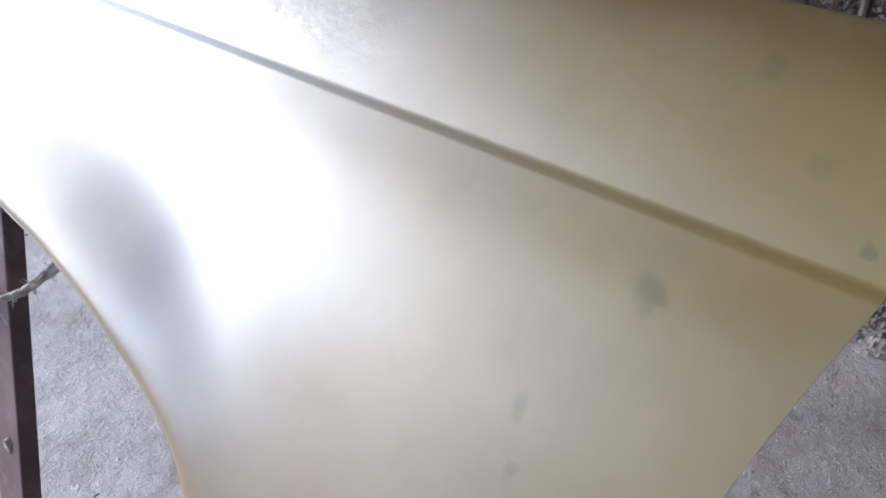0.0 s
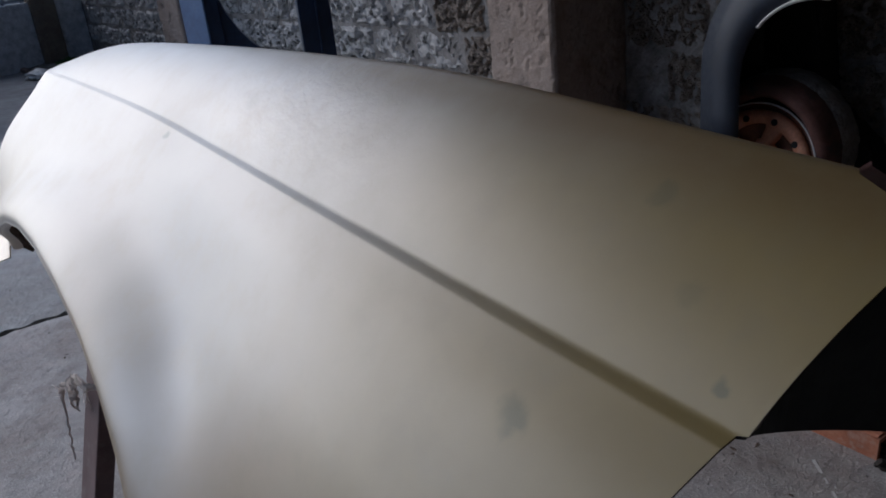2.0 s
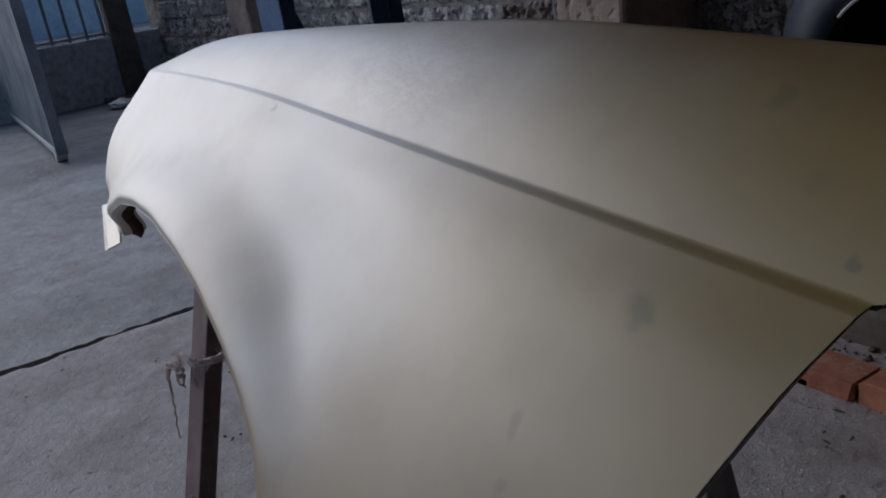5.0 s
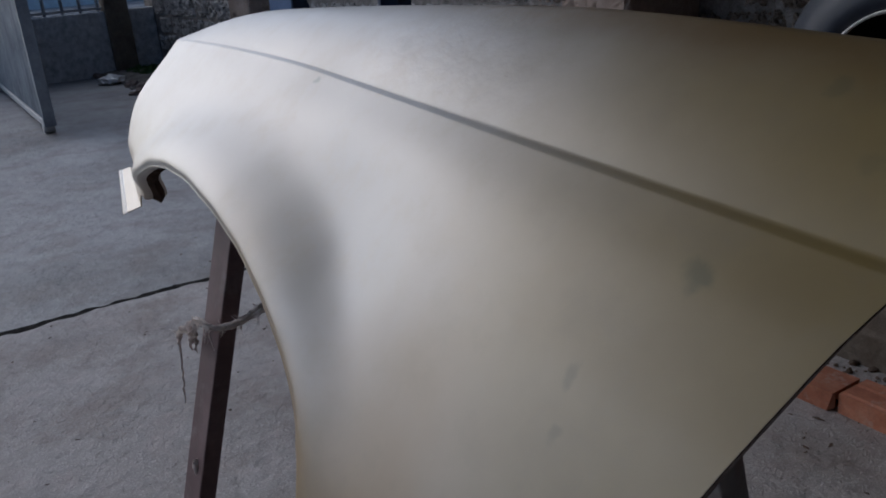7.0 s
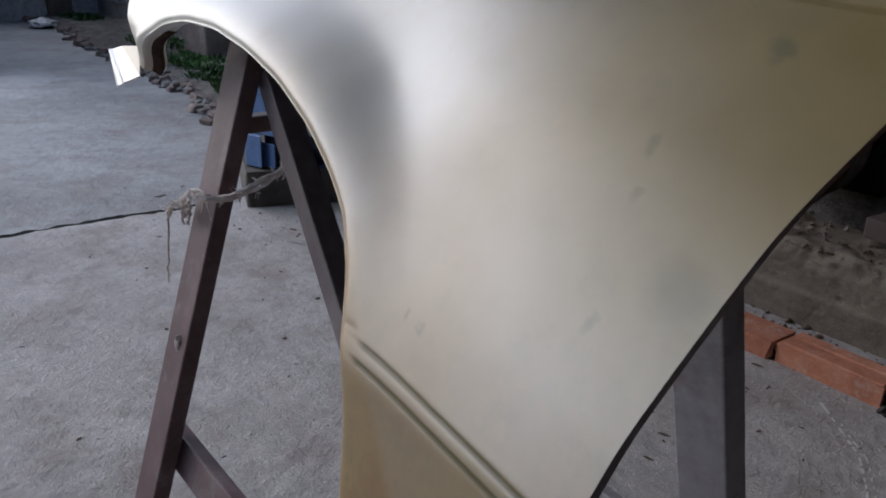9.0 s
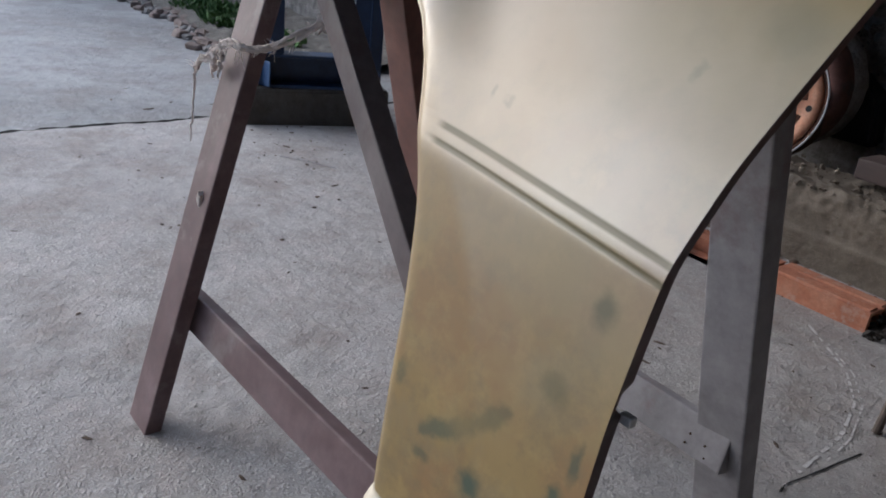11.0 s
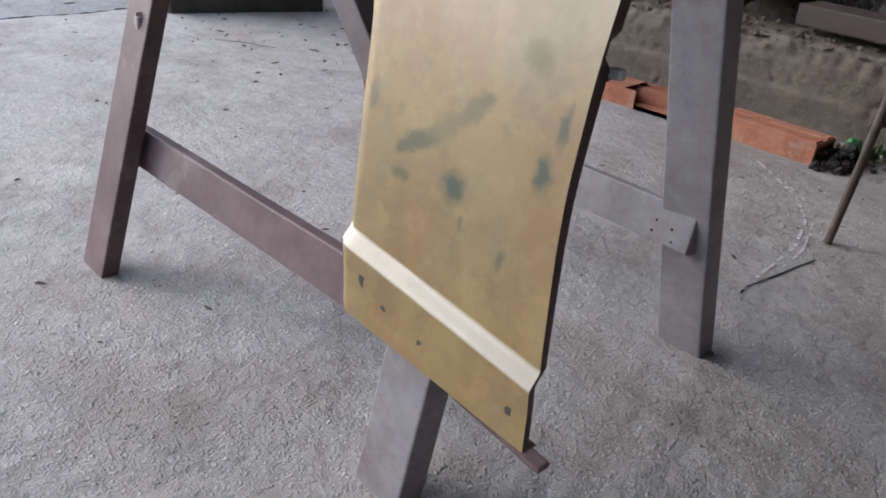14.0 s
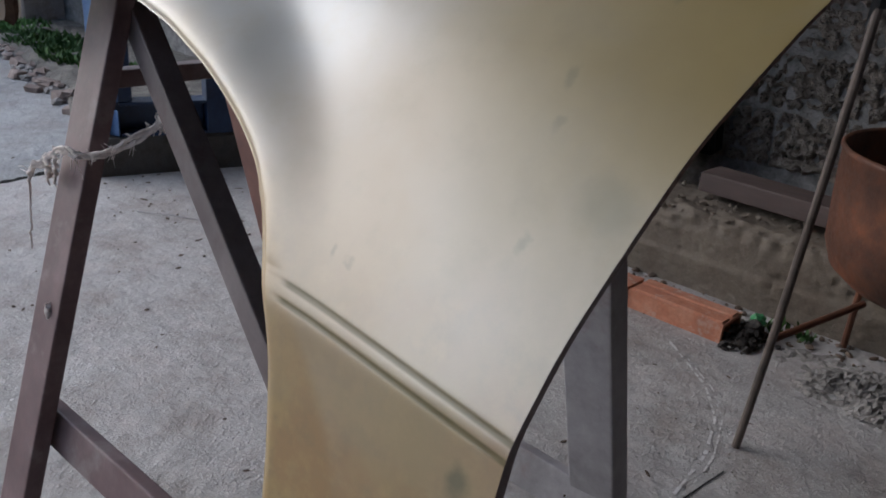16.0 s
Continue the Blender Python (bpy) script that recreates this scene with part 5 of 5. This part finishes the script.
def edging_bm(seed, n, size, bricky):
    """A broken row of stones and brick ends along the yard's side."""
    rn = random.Random(seed)
    bm = bmesh.new()
    for k in range(n):
        x = 3.6 + 6.6 * rn.random() ** 1.25
        y = edge_line(x) - 0.05 + rn.gauss(0, 0.045)
        r = rn.uniform(*size)
        if bricky:
            lo = box_bm((-r * 1.5, -r * 0.8, -0.01), (r * 1.5, r * 0.8, r * 1.1), r * 0.3, 1, r * 0.2, k)
            lo.transform(Matrix.Translation((x, y, -0.016)) @ Euler((rn.uniform(-0.2, 0.2), rn.uniform(-0.2, 0.2), rn.uniform(-0.6, 0.6))).to_matrix().to_4x4())
        else:
            lo = lump_bm((x, y, r * 0.3 - 0.016), r, k * 1.7, 0.7, 1)
        me = bpy.data.meshes.new("tmp")
        lo.to_mesh(me)
        lo.free()
        bm.from_mesh(me)
        bpy.data.meshes.remove(me)
    return bm


tagged(link_mesh("rubble_edging", edging_bm(31, 420, (0.010, 0.036), False), MORTAR), "crumbling rubble edging along the yard", "rubble", kind="stuff")
tagged(link_mesh("brick_edging", edging_bm(32, 80, (0.022, 0.042), True), OLDBRICK), "faded brick ends set along the yard", "brick edging", kind="stuff")
vg = grid_bm(3.4, 10.2, 0.0, 1.0, 130, 24, 0.0)
for v in vg.verts:
    v.co.y = -2.63 + (edge_line(v.co.x) - 0.06 + 2.63) * v.co.y
    v.co.z = -0.02 + 0.06 * min(1.0, (edge_line(v.co.x) - v.co.y) / 0.2) + 0.03 * noise.noise((v.co.x * 3, v.co.y * 3, 0)) + 0.02 * noise.noise((v.co.x * 13, v.co.y * 13, 2))
verge = link_mesh("verge", vg, SOIL)
structure(verge, "dark earth strip between yard and wall", "verge")

def scatter_bm(n, seed, place, size, flat=0.7):
    """Many small broken lumps in one mesh."""
    rn = random.Random(seed)
    bm = bmesh.new()
    shapes = []
    for k in range(6):
        lo = lump_bm((0, 0, 0), 1.0, 90 + 3.1 * k, flat, 1)
        me = bpy.data.meshes.new("tmp")
        lo.to_mesh(me)
        lo.free()
        shapes.append(me)
    for k in range(n):
        x, y, z = place(rn)
        r = size[0] + (size[1] - size[0]) * rn.random() ** 2.5
        n0 = len(bm.verts)
        bm.from_mesh(shapes[k % 6])
        bm.verts.ensure_lookup_table()
        m = Matrix.LocRotScale((x, y, z + r * 0.25), Euler((rn.uniform(-0.4, 0.4), rn.uniform(-0.4, 0.4), rn.uniform(0, 6))), (r * rn.uniform(0.8, 1.6), r, r))
        for v in bm.verts[n0:]:
            v.co = m @ v.co
    for me in shapes:
        bpy.data.meshes.remove(me)
    return bm


tagged(link_mesh("kerb_rubble", scatter_bm(1300, 61, lambda r: (r.uniform(-0.3, 2.0), -1.95 - 0.3 * r.random() ** 1.8, 0.203), (0.002, 0.0095)), KERB), "crumbled concrete bits along the kerb's top", "rubble", kind="stuff")
tagged(link_mesh("kerb_dirt", scatter_bm(260, 62, lambda r: (r.uniform(0.0, 1.9), r.uniform(-1.93, -1.80), 0.0), (0.003, 0.012)), DRY), "dark dirt crumbs at the foot of the kerb", "dirt", kind="stuff")
tagged(link_mesh("floor_grit", scatter_bm(130, 63, lambda r: (r.gauss(2.35, 0.25), r.gauss(-1.22, 0.28), 0.0), (0.0012, 0.006)), DRY), "brown grit and chips by the press", "grit", kind="stuff")

tagged(link_mesh("charred_debris", scatter_bm(150, 64, lambda r: (r.gauss(0.562, 0.020), r.gauss(-1.742, 0.034), abs(r.gauss(0, 0.014))), (0.006, 0.018)), CHAR), "black charred debris heaped at the end of a clay block", "debris", kind="stuff")

# scrapes and small litter on the floor
def mark_bm(pts, w, z=0.0015, gaps=0):
    bm = bmesh.new()
    rows = []
    for k, (x, y) in enumerate(pts):
        a, b = pts[max(k - 1, 0)], pts[min(k + 1, len(pts) - 1)]
        d = Vector((b[0] - a[0], b[1] - a[1], 0)).normalized()
        n = Vector((-d.y, d.x, 0)) * w * (0.7 + 0.4 * noise.noise((x * 18, y * 18, 0)) + 0.25 * noise.noise((x * 160, y * 160, 0)))
        rows.append([bm.verts.new(Vector((x, y, z)) + n), bm.verts.new(Vector((x, y, z)) - n)])
    for a, b in zip(rows, rows[1:]):
        c = a[0].co
        if gaps and noise.noise((c.x * 55, c.y * 55, 4)) < gaps:
            continue
        bm.faces.new((a[0], b[0], b[1], a[1]))
    bmesh.ops.recalc_face_normals(bm, faces=bm.faces[:])
    return bm


def floor_mark(name, pts, w, label, category, material, gaps=0):
    return structure(link_mesh(name, mark_bm(pts, w, gaps=gaps), material), label, category)


rnd = random.Random(41)
LITTER_MESH = []
for k in range(5):
    b = lump_bm((0, 0, 0), 1.0, 50 + k, 0.35, 1)
    me = bpy.data.meshes.new("crumb")
    b.to_mesh(me)
    b.free()
    me.materials.append((DRY, KERB, DRY, UNDER, CONCRETE)[k])
    LITTER_MESH.append(me)
crumbs = bmesh.new()
for k in range(190):
    if k < 90:
        x, y = rnd.uniform(0.4, 3.4), rnd.uniform(-1.75, 0.5)
    elif k < 140:
        x, y = rnd.gauss(2.25, 0.35), rnd.gauss(-1.25, 0.3)
    else:
        x, y = rnd.uniform(0.3, 1.6), rnd.uniform(-1.7, -1.0)
    s = rnd.uniform(0.0015, 0.005) * (1.7 if 90 <= k < 140 else 1)
    n0 = len(crumbs.verts)
    crumbs.from_mesh(LITTER_MESH[k % 5])
    crumbs.verts.ensure_lookup_table()
    m = Matrix.LocRotScale((x, y, s * 0.2 - (0.016 if x > 2.82 else 0)), Euler((0, 0, rnd.uniform(0, 6))), (s * rnd.uniform(0.8, 3.6), s, s * 0.7))
    for v in crumbs.verts[n0:]:
        v.co = m @ v.co
tagged(link_mesh("floor_litter", crumbs, DRY), "dry leaf bits and crumbs scattered on the concrete", "litter", kind="stuff")

CHALK_ARC = smooth_curve([(0.70, -1.60), (0.644, -1.556), (0.528, -1.459), (0.455, -1.352), (0.414, -1.22), (0.398, -1.055), (0.390, -0.99)], 160, 12)
floor_mark("floor_mark_1", [tuple(p) for p in CHALK_ARC], 0.0042, "pale scraped arc in the concrete", "floor mark", SCRAPE, -0.12)
floor_mark("floor_mark_2", [(x - 0.016 + 0.006 * noise.noise((y * 14, 3, 0)), y) for x, y in CHALK_ARC[20:130]], 0.0026, "faint second scrape beside the arc", "floor mark", SCRAPE, -0.02)
CRACK = smooth_curve([(0.386, -0.975), (0.392, -1.0), (0.379, -1.09), (0.374, -1.14), (0.366, -1.20)], 40, 8)
floor_mark("floor_crack", [tuple(p) for p in CRACK], 0.0026, "thin dark open crack in the concrete", "floor crack", BLACK)
tagged(link_mesh("twig", tube_bm([(2.25, -1.06, 0.003), (2.16, -1.11, 0.008), (2.07, -1.17, 0.004)], [0.0016, 0.002, 0.0014], 6, 0.001, 5), GREYWOOD), "thin dry pale twig on the concrete floor", "twig")

# ---- pieces of the wall, last ----
def block_mesh(seed, nx, nz, w=0.392, h=0.186):
    """A crumbling porous wall block: pitted front with broken arrises."""
    bm = bmesh.new()
    s = Vector((seed * 7.3, seed * 3.1, 0))
    rows = []
    for j in range(nz + 1):
        row = []
        for i in range(nx + 1):
            u, v = i / nx, j / nz
            x, z = (u - 0.5) * w, (v - 0.5) * h
            q = Vector((x, 0, z)) + s
            pit = min(0.03, max(0.0, noise.noise(q * 30) - 0.16) * 0.12) + max(0.0, noise.noise(q * 62) - 0.05) * 0.06
            lumps = 0.010 * noise.noise(q * 9) + 0.005 * noise.noise(q * 95)
            edge = min(u * w, (1 - u) * w, v * h, (1 - v) * h)
            worn = 0.016 * max(0.0, 1 - edge / (0.016 + 0.012 * noise.noise(q * 14))) ** 1.5
            row.append(bm.verts.new((x + 0.006 * noise.noise(q * 31), lumps - pit - worn, z + 0.006 * noise.noise(q * 33 + s))))
        rows.append(row)
    for lo, hi in zip(rows, rows[1:]):
        for i in range(nx):
            bm.faces.new((lo[i], lo[i + 1], hi[i + 1], hi[i]))
    rim = rows[0] + [row[-1] for row in rows[1:]] + rows[-1][-2::-1] + [row[0] for row in rows[-2:0:-1]]
    back = [bm.verts.new((p.co.x, -0.11, p.co.z)) for p in rim]
    for k in range(len(rim)):
        n = (k + 1) % len(rim)
        bm.faces.new((rim[n], rim[k], back[k], back[n]))
    bmesh.ops.recalc_face_normals(bm, faces=bm.faces[:])
    me = bpy.data.meshes.new("block")
    bm.to_mesh(me)
    bm.free()
    me.materials.append(STONE)
    return me


FINE = [block_mesh(k, 30, 14) for k in range(14)]
COARSE = [block_mesh(40 + k, 18, 9) for k in range(8)]
rn = random.Random(77)
rest = bmesh.new()
for course in range(9):
    z = 0.30 + 0.198 * course
    for k in range(29):
        x = -1.3 + 0.402 * k + (0.2 if course % 2 else 0.0)
        if 1.98 < x < 2.54 or 6.06 < x < 6.70 or x > 10.0:
            continue
        near = -0.8 < x < 3.3
        me = (FINE if near else COARSE)[rn.randrange(14 if near else 8)]
        m = Matrix.LocRotScale((x, -2.597 + rn.uniform(-0.012, 0.003), z + rn.uniform(-0.004, 0.004)), Euler((rn.uniform(-0.03, 0.03), rn.uniform(-0.02, 0.02), rn.uniform(-0.03, 0.03))), (rn.uniform(0.94, 1.0), 1, rn.uniform(0.95, 1.02)))
        if near:
            ob = new("block", me)
            ob.parent = wall
            ob.matrix_basis = m
        else:
            n0 = len(rest.verts)
            rest.from_mesh(me)
            rest.verts.ensure_lookup_table()
            for v in rest.verts[n0:]:
                v.co = m @ v.co
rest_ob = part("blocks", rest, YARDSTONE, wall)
rest_ob["kind"] = "stuff"
